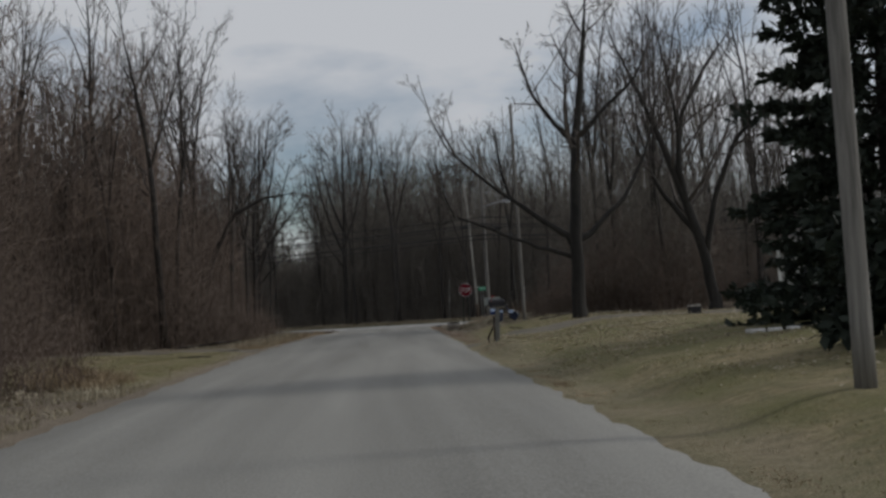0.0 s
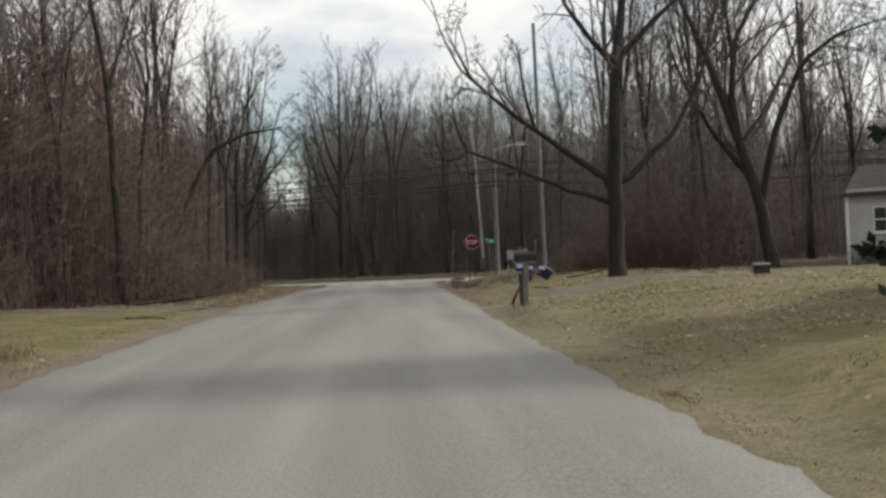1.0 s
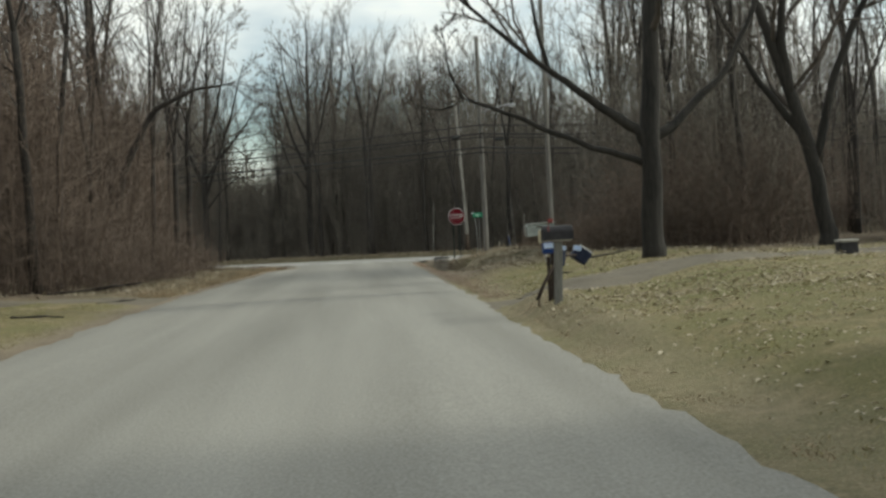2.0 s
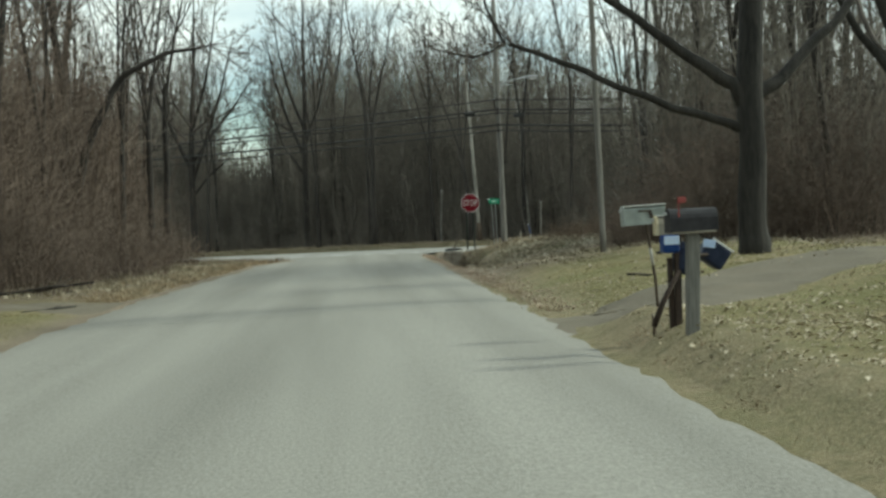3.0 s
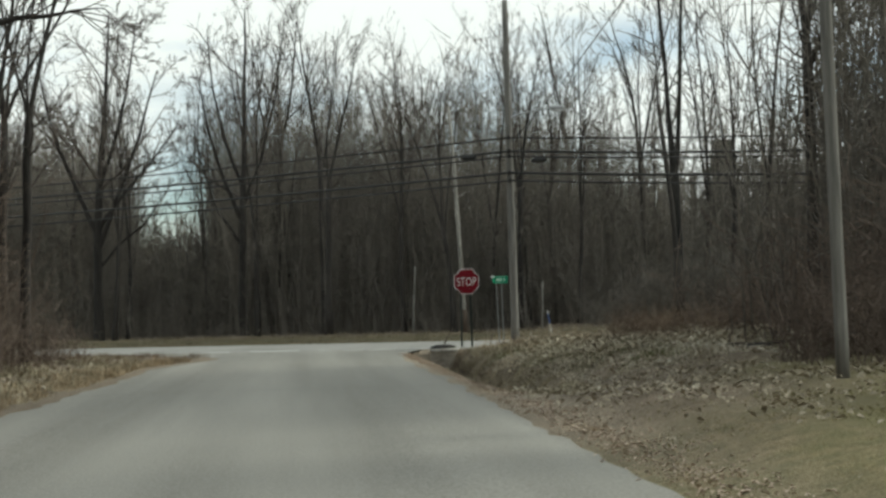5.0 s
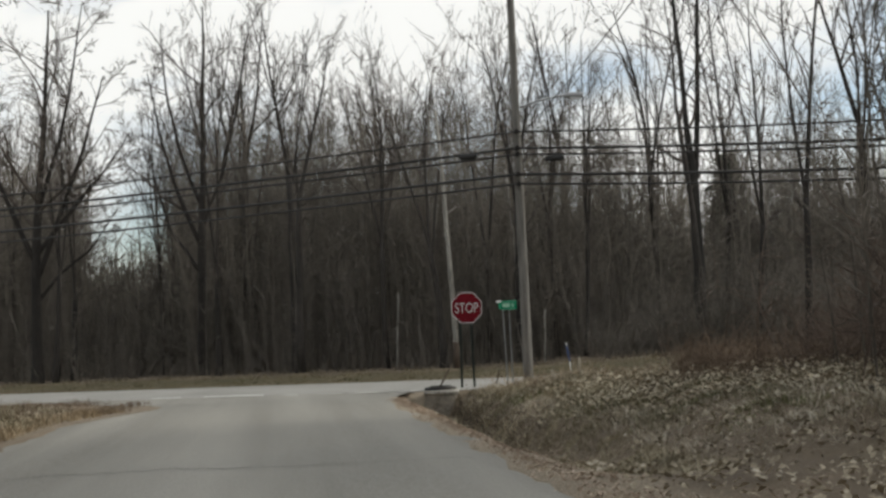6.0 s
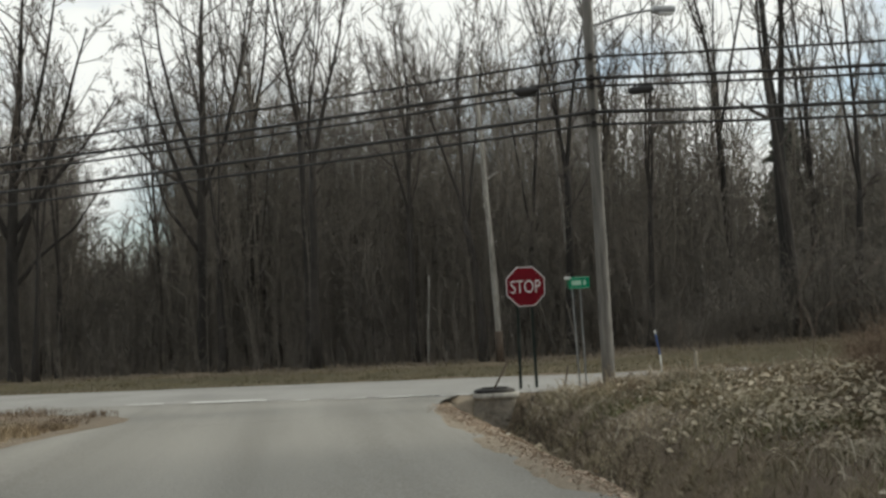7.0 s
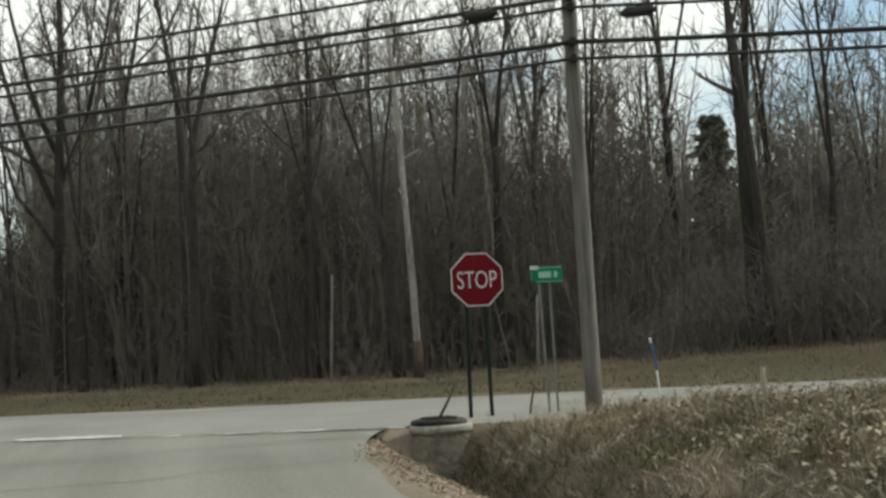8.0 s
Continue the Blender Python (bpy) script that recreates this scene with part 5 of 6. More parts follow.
part("edge_strip", box(0.12, 0.014, 0.055, (-0.235, -0.25, 2.09), 0.004), WHITE, street)
u_post("post", street, -0.04, 0.03, -0.2, 1.93, 0.016, GALV, -0.05)
u_post("post", street, 0.09, 0.05, -0.2, 1.93, 0.016, GALV, -0.02)
add_tube("broken_stake", street, [(3.62, 54.9, -0.1), (3.66, 54.9, 0.15), (3.72, 54.9, 0.42)], 0.016, OLDWOOD, 6)

# concrete catch basin at the ditch's end
basin = thing("catch_basin", 2.16, 54.1, 0.0, 0, "tapered concrete catch basin with a dark iron lid", "catch basin")
brng = np.random.default_rng(9)
put("body", tubes_mesh("body", [tube([(0, 0, -0.85), (0.0, 0, -0.5), (0, 0, -0.12), (0, 0, -0.08), (0, 0, 0.03), (0, 0, 0.05)], [0.54, 0.48, 0.40, 0.40, 0.40, 0.38], 22, True, 0.012, brng)]), STAINED, basin)
put("rim", tubes_mesh("rim", [tube([(0, 0, -0.06), (0, 0, -0.055), (0, 0, 0.035), (0, 0, 0.045)], [0.39, 0.425, 0.425, 0.40], 22, True, 0.01, brng)]), CONCRETE, basin, "pale worn concrete rim")
lid = put("lid", tubes_mesh("lid", [tube([(-0.02, 0, 0.04), (-0.02, 0, 0.05), (-0.02, 0, 0.1), (-0.02, 0, 0.12)], [0.37, 0.38, 0.37, 0.3], 22, True, 0.015, brng)]), IRON, basin)
for k in range(5):
    part("lid_rib", box(0.5 - 0.06 * abs(k - 2), 0.03, 0.02, (-0.02, -0.2 + 0.1 * k, 0.128), 0.005), IRON, lid)
stake = thing("leaning_stake", 2.1, 53.98, 0.12, 0, "thin dark stake leaning on the catch basin", "stake")
add_tube("shaft", stake, [(2.1, 53.95, 0.1), (2.22, 53.95, 0.3), (2.4, 53.95, 0.62)], [0.02, 0.018, 0.014], OLDWOOD, 6)

mark = thing("utility_marker", 5.39, 54.4, float(land(5.39, 54.4)), 0, "thin white marker post with a blue cap", "marker post")
put("shaft", tubes_mesh("shaft", [tube([(0.04, 0, -0.2), (0.02, 0, 0.3), (0.0, 0, 0.66)], [0.015, 0.015, 0.015], 8)]), WHITEPAINT, mark)
put("cap", tubes_mesh("cap", [tube([(0.002, 0, 0.64), (-0.06, 0, 1.02), (-0.063, 0, 1.04)], [0.017, 0.017, 0.01], 8)]), MARKBLUE, mark)


put("tip", tubes_mesh("tip", [tube([(-0.060, 0, 1.02), (-0.072, 0, 1.09), (-0.074, 0, 1.1)], [0.019, 0.019, 0.01], 8)]), WHITEPAINT, mark, "white tip")


# ---------------------------------------------------------------- mailboxes
def mailbox_body(parent, length, width, height, z, mat, turn=(0, 0, 0), at=(0, 0), door_mat=None, wall=0.52):
    """A tunnel-shaped mailbox: long axis along x, its door towards -x."""
    bm = bmesh.new()
    prof = [(-width / 2, 0), (width / 2, 0), (width / 2, height * wall)]
    prof += [(width / 2 * math.cos(a), height * wall + height * (1 - wall) * math.sin(a)) for a in np.linspace(0.15, math.pi - 0.15, 9)]
    prof += [(-width / 2, height * wall)]
    ends = []
    for x in (-length / 2, length / 2):
        ends.append([bm.verts.new((x, a, h)) for a, h in prof])
    n = len(prof)
    for k in range(n):
        bm.faces.new((ends[0][k], ends[0][(k + 1) % n], ends[1][(k + 1) % n], ends[1][k]))
    bm.faces.new(ends[0])
    bm.faces.new(ends[1])
    bmesh.ops.recalc_face_normals(bm, faces=bm.faces)
    bmesh.ops.transform(bm, matrix=pose(at[0], at[1], z, *turn), verts=bm.verts)
    body = part("box", bm, mat, parent)
    bm = bmesh.new()
    low, top = ([bm.verts.new((-length / 2 - d, a * 1.06, h * 1.04 - 0.003)) for a, h in prof] for d in (-0.012, 0.012))
    low, top = list(low), list(top)
    for k in range(n):
        bm.faces.new((low[k], low[(k + 1) % n], top[(k + 1) % n], top[k]))
    bm.faces.new(top)
    bm.faces.new(low)
    bmesh.ops.recalc_face_normals(bm, faces=bm.faces)
    bmesh.ops.transform(bm, matrix=pose(at[0], at[1], z, *turn), verts=bm.verts)
    door = part("door", bm, door_mat or mat, parent)
    bm = box(0.03, 0.02, 0.03, (-length / 2 - 0.025, 0, height * 0.8), 0.006)
    bmesh.ops.transform(bm, matrix=pose(at[0], at[1], z, *turn), verts=bm.verts)
    part("latch", bm, GALV, door)
    return body


def flag(parent, x, y, z):
    part("flag", box(0.012, 0.008, 0.13, (x, y, z), 0.002), FLAGRED, parent, "faded red signal flag")
    part("flag", box(0.075, 0.008, 0.055, (x + 0.03, y, z + 0.08), 0.004), FLAGRED, parent, "faded red signal flag")


zl = float(land(1.12, 16.5))
m1 = thing("mailbox", 1.08, 16.5, zl, 0, "dented dull white mailbox on a thin leaning pole", "mailbox", "roadside mailboxes")
mailbox_body(m1, 0.42, 0.17, 0.195, 1.135 - zl, DENTED, (0, -1.5, 0), (-0.07, 0), DENTED, 0.78)
put("pole", tubes_mesh("pole", [tube([(0.04, 0, -0.15), (0.02, 0, 0.3), (-0.03, 0, 0.7), (-0.05, 0, 1.15 - zl)], 0.0155 * np.ones(4), 8)]), OLDWOOD, m1, "thin leaning weathered pole")
# paler sleeve on the pole: the lit stretch is put into its colour
put("paint_band", tubes_mesh("paint_band", [tube([(0.005, 0, 0.42), (-0.004, 0, 0.49), (-0.018, 0, 0.6)], 0.0175 * np.ones(3), 8)]), PALE_BARK, m1, "pale stretch of the pole, coloured as if lit")
part("flag", box(0.12, 0.008, 0.018, (-0.09, -0.092, 1.275 - zl), 0.002), OLDWOOD, m1, "lowered faded signal flag")
part("flag", box(0.035, 0.008, 0.085, (-0.02, -0.093, 1.24 - zl), 0.003, (0, -18, 0)), RUST, m1, "lowered faded signal flag")
part("top_edge", box(0.43, 0.185, 0.01, (-0.07, 0, 1.331 - zl), 0.003, (0, -1.5, 0)), WHITEPAINT, m1, "white top edge, paler than the box")

zl = float(land(0.92, 14.4))
m2 = thing("mailbox", 0.92, 14.4, zl, 0, "large black mailbox with a red flag on a grey wooden post", "mailbox", "roadside mailboxes")
part("post", box(0.105, 0.105, 1.06 - zl + 0.25, (-0.02, 0.02, (1.06 - zl - 0.25) / 2), 0.01, (0, 2.5, 0)), POSTWOOD, m2, "grey weathered square post")
part("shelf", box(0.38, 0.16, 0.016, (-0.01, 0, 1.075 - zl), 0.004), TANGREY, m2, "tan board under the box")
mailbox_body(m2, 0.41, 0.165, 0.195, 1.083 - zl, BLACKBOX, (0, 0, 3), (-0.005, 0))
flag(m2, -0.14, -0.09, 1.27 - zl)

zl = float(land(0.93, 15.0))
m3 = thing("mailbox", 0.93, 15.0, zl, 0, "cream mailbox on a rusty braced post with newspaper tubes", "mailbox", "roadside mailboxes")
part("post", box(0.06, 0.06, 1.05 - zl + 0.2, (0.0, 0, (1.05 - zl - 0.2) / 2), 0.008, (0, 1.5, 0)), RUST, m3)
part("second_post", box(0.045, 0.05, 0.75, (-0.06, 0.02, 0.2), 0.006), RUST, m3)
add_tube("brace", m3, [(0.67, 14.9, 0.24), (0.77, 14.93, 0.45), (0.94, 14.97, 0.72)], [0.028, 0.026, 0.024], RUST, 6)
mailbox_body(m3, 0.42, 0.15, 0.17, 1.05 - zl, TANGREY, (0, 0, -3), (0.05, 0.06), CREAM)
part("top_edge", box(0.4, 0.09, 0.008, (0.05, 0.05, 1.222 - zl), 0.003, (0, 0, -3)), WHITEPAINT, m3, "white top edge over the tan box")
t1 = part("newspaper_tube", box(0.15, 0.16, 0.16, (-0.075, -0.06, 0.965 - zl), 0.025, (0, 0, 0)), BLUE, m3, "blue plastic newspaper tube")
part("tube_label", box(0.14, 0.006, 0.075, (-0.075, -0.143, 1.0 - zl), 0.002), LABELBLUE, t1)
t3 = part("newspaper_tube", box(0.21, 0.18, 0.3, (0.085, 0.05, 0.83 - zl), 0.06, (0, 6, 0)), NAVY, m3, "round dark newspaper tube")
part("tube_label", box(0.09, 0.006, 0.06, (0.15, -0.045, 0.955 - zl), 0.002), LABELBLUE, t3)
t2 = part("newspaper_tube", box(0.255, 0.22, 0.215, (0.52, 0.62, 0.83 - zl), 0.03, (0, 36, 0)), NAVY, m3, "tilted dark navy newspaper tube")
part("tube_label", box(0.12, 0.006, 0.075, (0.455, 0.505, 0.935 - zl), 0.002, (0, 8, 0)), LABELBLUE, t2)
part("tube_edge", box(0.24, 0.014, 0.014, (0.59, 0.507, 0.915 - zl), 0.003, (0, 37, 0)), WHITE, t2)
add_tube("bracket", m3, [(0.93, 15.0, 0.86), (1.2, 15.34, 0.84), (1.42, 15.58, 0.83)], 0.018, RUST, 6)
stick = thing("short_stake", 0.72, 15.1, float(land(0.72, 15.1)), 0, "short weathered stake beside the mailboxes", "stake")
put("shaft", tubes_mesh("shaft", [tube([(0.0, 0, -0.1), (0.0, 0, 0.1), (-0.012, 0, 0.2)], [0.016, 0.014, 0.006], 6)]), OLDWOOD, stick)

# small box standing on the lawn, and the pale flat stones
pb = thing("utility_box", 7.72, 21.0, float(land(7.72, 21.0)), 0, "small dark utility box with a pale lid on the lawn", "utility box")
part("body", box(0.36, 0.3, 0.24, (0, 0, 0.11), 0.02), BLACKBOX, pb)
part("lid", box(0.38, 0.32, 0.05, (0, 0, 0.255), 0.015), CONCRETE, pb)
for sx, sy, sw, sr in ((3.95, 2.75, 0.28, 10), (4.25, 2.7, 0.24, -20), (4.52, 2.6, 0.2, 5)):
    sm = thing("flat_stone", sx, sy, float(land(sx, sy)), sr, "pale flat stone lying in the lawn", "stone", "flat stones")
    part("slab", box(sw, sw * 0.7, 0.07, (0, 0, 0.02), 0.02), STONE, sm)


# ---------------------------------------------------------------- house behind the lawn
def build_house():
    hx, hy, hw, hd, wall_h = 13.35, 29.4, 9.0, 7.0, 2.35
    z0 = float(land(hx + 2, hy)) - 0.1
    e = thing("house", hx, hy, z0, -30, "low white house with lap siding and a grey roof", "house")
    for name, sx, sy, at in (("wall", hw, 0.2, (hw / 2, 0.1, 0)), ("wall", hw, 0.2, (hw / 2, hd - 0.1, 0)),
                             ("wall", 0.2, hd - 0.4, (0.1, hd / 2, 0)), ("wall", 0.2, hd - 0.4, (hw - 0.1, hd / 2, 0))):
        part(name, box(sx, sy, wall_h, (at[0], at[1], wall_h / 2)), SIDING, e)
    for k in range(17):
        part("siding_board", box(hw + 0.02, 0.03, 0.135, (hw / 2, -0.012, 0.12 + k * 0.145), 0.0, (5, 0, 0)), SIDING, e)
        part("siding_board", box(0.03, hd, 0.135, (-0.012, hd / 2, 0.12 + k * 0.145), 0.0, (0, -5, 0)), SIDING, e)
    bm = bmesh.new()
    v = [bm.verts.new(p) for p in ((-0.12, -0.25, wall_h), (hw + 0.12, -0.25, wall_h), (hw + 0.12, hd + 0.25, wall_h), (-0.12, hd + 0.25, wall_h), (-0.12, hd / 2, wall_h + 1.1), (hw + 0.12, hd / 2, wall_h + 1.1))]
    for f in ((0, 1, 5, 4), (2, 3, 4, 5), (0, 4, 3), (1, 2, 5), (0, 3, 2, 1)):
        bm.faces.new([v[k] for k in f])
    bmesh.ops.recalc_face_normals(bm, faces=bm.faces)
    roof = part("roof", bm, SHINGLE, e)
    part("fascia", box(hw + 0.24, 0.03, 0.12, (hw / 2, -0.27, wall_h - 0.03), 0.0), SHINGLE, roof)
    part("corner_board", box(0.1, 0.1, wall_h, (-0.03, -0.03, wall_h / 2), 0.006), WHITEPAINT, e, "white corner board")
    part("chimney", box(0.6, 0.6, 1.1, (hw * 0.6, hd / 2, wall_h + 1.7), 0.02), CONCRETE, roof)
    for wx in (0.95, 2.9, 6.6):
        wf = part("window", box(0.46, 0.06, 0.86, (wx + 0.05, -0.05, 1.5), 0.01), WHITEPAINT, e)
        part("pane", box(0.36, 0.02, 0.35, (wx + 0.05, -0.085, 1.7)), PANE, wf)
        part("pane", box(0.36, 0.02, 0.35, (wx + 0.05, -0.085, 1.3)), PANE, wf)
        part("sill", box(0.52, 0.1, 0.05, (wx + 0.05, -0.08, 1.05), 0.01), WHITEPAINT, wf)
    dr = part("door", box(0.9, 0.06, 2.03, (4.8, -0.05, 1.03), 0.01), OLDWOOD, e)
    part("door_handle", box(0.05, 0.05, 0.05, (5.15, -0.1, 1.0), 0.015), GALV, dr)


build_house()
thicket("house_shrubs", 120, 260, lambda rng, n: (13.5 + 7.0 * (u := rng.random(n)) * 0.866 - 0.35, 28.75 - 7.0 * u * 0.5 + rng.normal(0, 0.2, n), np.full(n, 1.0)), 0.8,
        "low dark shrubs along the house wall", TWIG, (0.008, 0.016), 5)


# ---------------------------------------------------------------- grass, leaves and fallen sticks
def blades(name, seed, x, y, tall, material, label, width=0.006, lean=0.45):
    """Grass blades as one mesh: a bent tapering blade of two faces each."""
    rng = np.random.default_rng(seed)
    n = len(x)
    z = land(x, y) - 0.01
    h = tall * rng.uniform(0.45, 1.0, n) * (0.85 + 0.5 * np.sin(2.3 * x + 1.4 * y) * np.sin(1.9 * y - 0.9 * x + 1))
    a = rng.uniform(0, 2 * np.pi, n)
    side = np.stack([np.cos(a), np.sin(a), np.zeros(n)], -1) * (width * rng.uniform(0.7, 1.4, n))[:, None]
    b = rng.uniform(0, 2 * np.pi, n)
    tip = np.stack([np.cos(b), np.sin(b), np.zeros(n)], -1) * (h * np.abs(rng.normal(0, lean, n)))[:, None]
    p = np.stack([x, y, z], -1)
    m = p + tip * 0.35 + np.stack([np.zeros(n), np.zeros(n), h * 0.6], -1)
    t = p + tip + np.stack([np.zeros(n), np.zeros(n), h * 0.95], -1)
    v = np.stack([p - side, p + side, m + side * 0.7, m - side * 0.7, t], 1).reshape(-1, 3)
    o = np.arange(n)[:, None] * 5
    f = np.concatenate([o + np.array([[0, 1, 2]]), o + np.array([[0, 2, 3]]), o + np.array([[3, 2, 4]])])
    return tagged(put(name, raw_mesh(name, v, f), material), label, "grass", kind="stuff")


def clumped(rng, n, lo, hi, ylo, yhi, size, per):
    """Points gathered in tufts."""
    c = max(1, n // per)
    cx, cy = rng.uniform(lo, hi, c), rng.uniform(ylo, yhi, c)
    k = rng.integers(0, c, n)
    return cx[k] + rng.normal(0, size, n), cy[k] + rng.normal(0, size, n)


grng = np.random.default_rng(200)
# straw at the ditch, on the bank and round the sign
x, y = clumped(grng, 62000, 1.2, 9.0, 36, 55.5, 0.12, 45)
ok = (y < near_edge(x) - 0.35) & (x > right_edge(y) + 0.55) & ((x < 2.5) | (grng.random(len(x)) < 0.16))
blades("dry_grass", 201, x[ok], y[ok], 0.13, DRYGRASS, "matted dry straw grass on the ditch bank", 0.0055, 1.3)
x, y = clumped(grng, 11000, 2.2, 4.2, 40, 54, 0.1, 60)
ok = (y < near_edge(x) - 0.4) & (x > 2.2)
blades("slope_grass", 207, x[ok], y[ok], 0.19, DRYGRASS, "fine dry straw hanging down the ditch bank", 0.0035, 0.9)
mrng = np.random.default_rng(270)
x, y = clumped(mrng, 15000, 2.5, 8.0, 36, 53.5, 0.22, 30)
ok = (y < near_edge(x) - 0.8) & (x > 2.5)
blades("matted_straw", 216, x[ok], y[ok], 0.17, STALK, "pale flattened straw lying on the bank", 0.007, 1.7)
x, y = clumped(grng, 3200, 2.7, 6.5, 44, 54.5, 0.16, 40)
ok = (y < near_edge(x) - 0.5) & (x > 2.4)
blades("tall_dry_grass", 202, x[ok], y[ok], 0.22, DRYGRASS, "tall dry straw grass behind the ditch", 0.005, 0.5)
# left verge
x, y = clumped(grng, 26000, -9.8, -6.0, -4, 54, 0.2, 50)
ok = (y < near_edge(x) - 0.5) & (x < left_edge(y) - 0.1) & ((y < 8) | (y > 29.5))
blades("verge_grass", 203, x[ok], y[ok], 0.2, DRYGRASS, "dry straw grass along the road verge", 0.006, 0.7)
trng = np.random.default_rng(260)
y = trng.uniform(28.5, 52, 420)
cx = left_edge(np.minimum(y, 53.5)) - 0.25 - np.abs(trng.normal(0, 0.55, 420)) - 1.6 * ramp01(y, 51, 57) * trng.random(420)
k = trng.integers(0, 420, 11000)
x, y = cx[k] + trng.normal(0, 0.16, 11000), y[k] + trng.normal(0, 0.16, 11000)
ok = (y < near_edge(x) - 0.35) & (x < left_edge(np.minimum(y, 54.5)) - 0.12)
blades("verge_tufts", 208, x[ok], y[ok], (0.16 + 0.1 * np.sin(3.1 * y) * np.sin(1.3 * y + 2 * x))[ok], TANGRASS, "bright tan straw tufts along the left road edge", 0.006, 0.9)
x, y = clumped(trng, 3600, -9.5, -4.6, 50.5, 57.5, 0.22, 40)
ok = (y < near_edge(x) - 0.7) & (x < left_edge(np.minimum(y, 56.0)) - 0.2)
blades("corner_grass", 217, x[ok], y[ok], 0.17, WEEDBROWN, "dull brown grass on the corner of the junction", 0.006, 0.8)
x, y = clumped(trng, 3200, -8.9, -7.4, 6.2, 9.0, 0.16, 60)
blades("straw_clump", 218, x, y, 0.42, TANGRASS, "tall tan straw clump beside the road", 0.007, 0.6)
# ragged growth at the right edge of the asphalt
y = trng.uniform(-13, 38, 520)
cx = right_edge(y) + 0.02 + np.abs(trng.normal(0, 0.16, 520))
k = trng.integers(0, 520, 13000)
x, y = cx[k] + trng.normal(0, 0.07, 13000), y[k] + trng.normal(0, 0.13, 13000)
ok = (np.abs(y - 17.6) > 1.7)
blades("edge_grass", 209, x[ok], y[ok], 0.03, TANGRASS, "short straw grass creeping over the asphalt edge", 0.006, 1.6)
# far verge
x, y = grng.uniform(-22, 34, 18000), grng.uniform(0, 1, 18000)
y = far_edge(x) + 0.15 + y * 8
blades("far_verge_grass", 204, x, y, 0.11, VERGEGRASS, "dry grass strip between the cross road and the woods", 0.009, 0.6)
# lawn
x, y = clumped(grng, 60000, 0.6, 13, -13, 31, 0.3, 60)
d = np.abs(y - (17.35 + np.clip(x - 1.4, 0, 99) * 0.86))
ok = (x > right_edge(y) + 0.1) & (d > 1.7)
blades("lawn_grass", 205, x[ok], y[ok], 0.04, LAWNGRASS, "short patchy green and straw winter lawn", 0.006, 1.5)
x, y = grng.uniform(-13, -6.5, 14000), grng.uniform(7, 25, 14000)
ok = x < left_edge(y) - 0.15
blades("verge_lawn", 206, x[ok], y[ok], 0.05, LAWNGRASS, "short patchy green and straw grass in a roadside clearing", 0.006, 1.4)


def fallen_leaves(name, seed, x, y, size, label, mat=None, tilt=1.0, lift=0.07):
    rng = np.random.default_rng(seed)
    n = len(x)
    z = land(x, y) + rng.uniform(0.006, lift, n)
    a = rng.uniform(0, 2 * np.pi, n)
    u = np.stack([np.cos(a), np.sin(a), rng.normal(0, 0.35 * tilt, n)], -1)
    w = np.stack([-np.sin(a), np.cos(a), rng.normal(0, 0.45 * tilt, n)], -1)
    s = size * rng.uniform(0.5, 1.3, n)[:, None]
    p = np.stack([x, y, z], -1)
    v = np.stack([p - u * s, p + w * s * 0.55 + np.array([0, 0, 0.012]), p + u * s, p - w * s * 0.55 + np.array([0, 0, 0.012])], 1).reshape(-1, 3)
    o = np.arange(n)[:, None] * 4
    f = np.concatenate([o + np.array([[0, 1, 2]]), o + np.array([[0, 2, 3]])])
    return tagged(put(name, raw_mesh(name, v, f), mat or LEAF), label, "leaves", kind="stuff")


x, y = clumped(grng, 16500, 1.0, 10, 20, 54.5, 0.32, 34)
ok = (y < near_edge(x) - 0.4) & (x > right_edge(y) + 0.15) & (grng.random(len(x)) < (1 - 0.7 * ramp01(y, 46, 49.5))) & (grng.random(len(x)) < (0.16 + 0.84 * ramp01(y, 24, 36)) * (1 - ramp01(y, 36, 40) * (1 - (0.12 + 0.88 * ramp01(x, 2.9, 4.3)) * (0.35 + 0.65 * (np.sin(1.7 * x + 0.8 * y) * np.sin(1.3 * y - x) > -0.15)))))
fallen_leaves("leaf_litter", 210, x[ok], y[ok], 0.038, "pale brown fallen leaves scattered over the bank", None, 1.0, 0.09)
x, y = clumped(grng, 5500, 3.2, 9.0, 37.5, 50.5, 0.5, 24)
ok = x > 2.9
fallen_leaves("bank_leaves", 214, x[ok], y[ok], 0.036, "drifts of pale fallen leaves on the bank", LEAF, 0.7, 0.16)
brng = np.random.default_rng(280)
x, y = clumped(brng, 4000, 2.9, 8.0, 40.0, 48.5, 0.16, 22)
ok = brng.random(len(x)) < 1 - 0.85 * ramp01(y, 44.5, 48.5)
fallen_leaves("leaf_drifts", 219, x[ok], y[ok], 0.04, "large pale curled leaves lying in drifts on the bank", LEAF, 1.1, 0.22)
x, y = clumped(brng, 1900, 2.8, 7.5, 40.5, 46.5, 0.22, 30)
fallen_leaves("pale_leaf_drifts", 221, x, y, 0.043, "bleached curled leaves and scraps on the near bank", PALELEAF, 0.9, 0.2)
x, y = clumped(brng, 14000, 2.9, 7.5, 38, 51.0, 0.24, 110)
blades("bank_grass", 220, x, y, 0.13, BANKGREEN, "dull green grass patches among the leaves on the bank", 0.006, 1.2)
x, y = grng.uniform(-12, -6.4, 3500), grng.uniform(-5, 53, 3500)
ok = (y < near_edge(x) - 2) & (x < left_edge(y) - 0.2) & ((y < 8) | (y > 29))
fallen_leaves("verge_leaves", 211, x[ok], y[ok], 0.06, "brown fallen leaves along the verge")

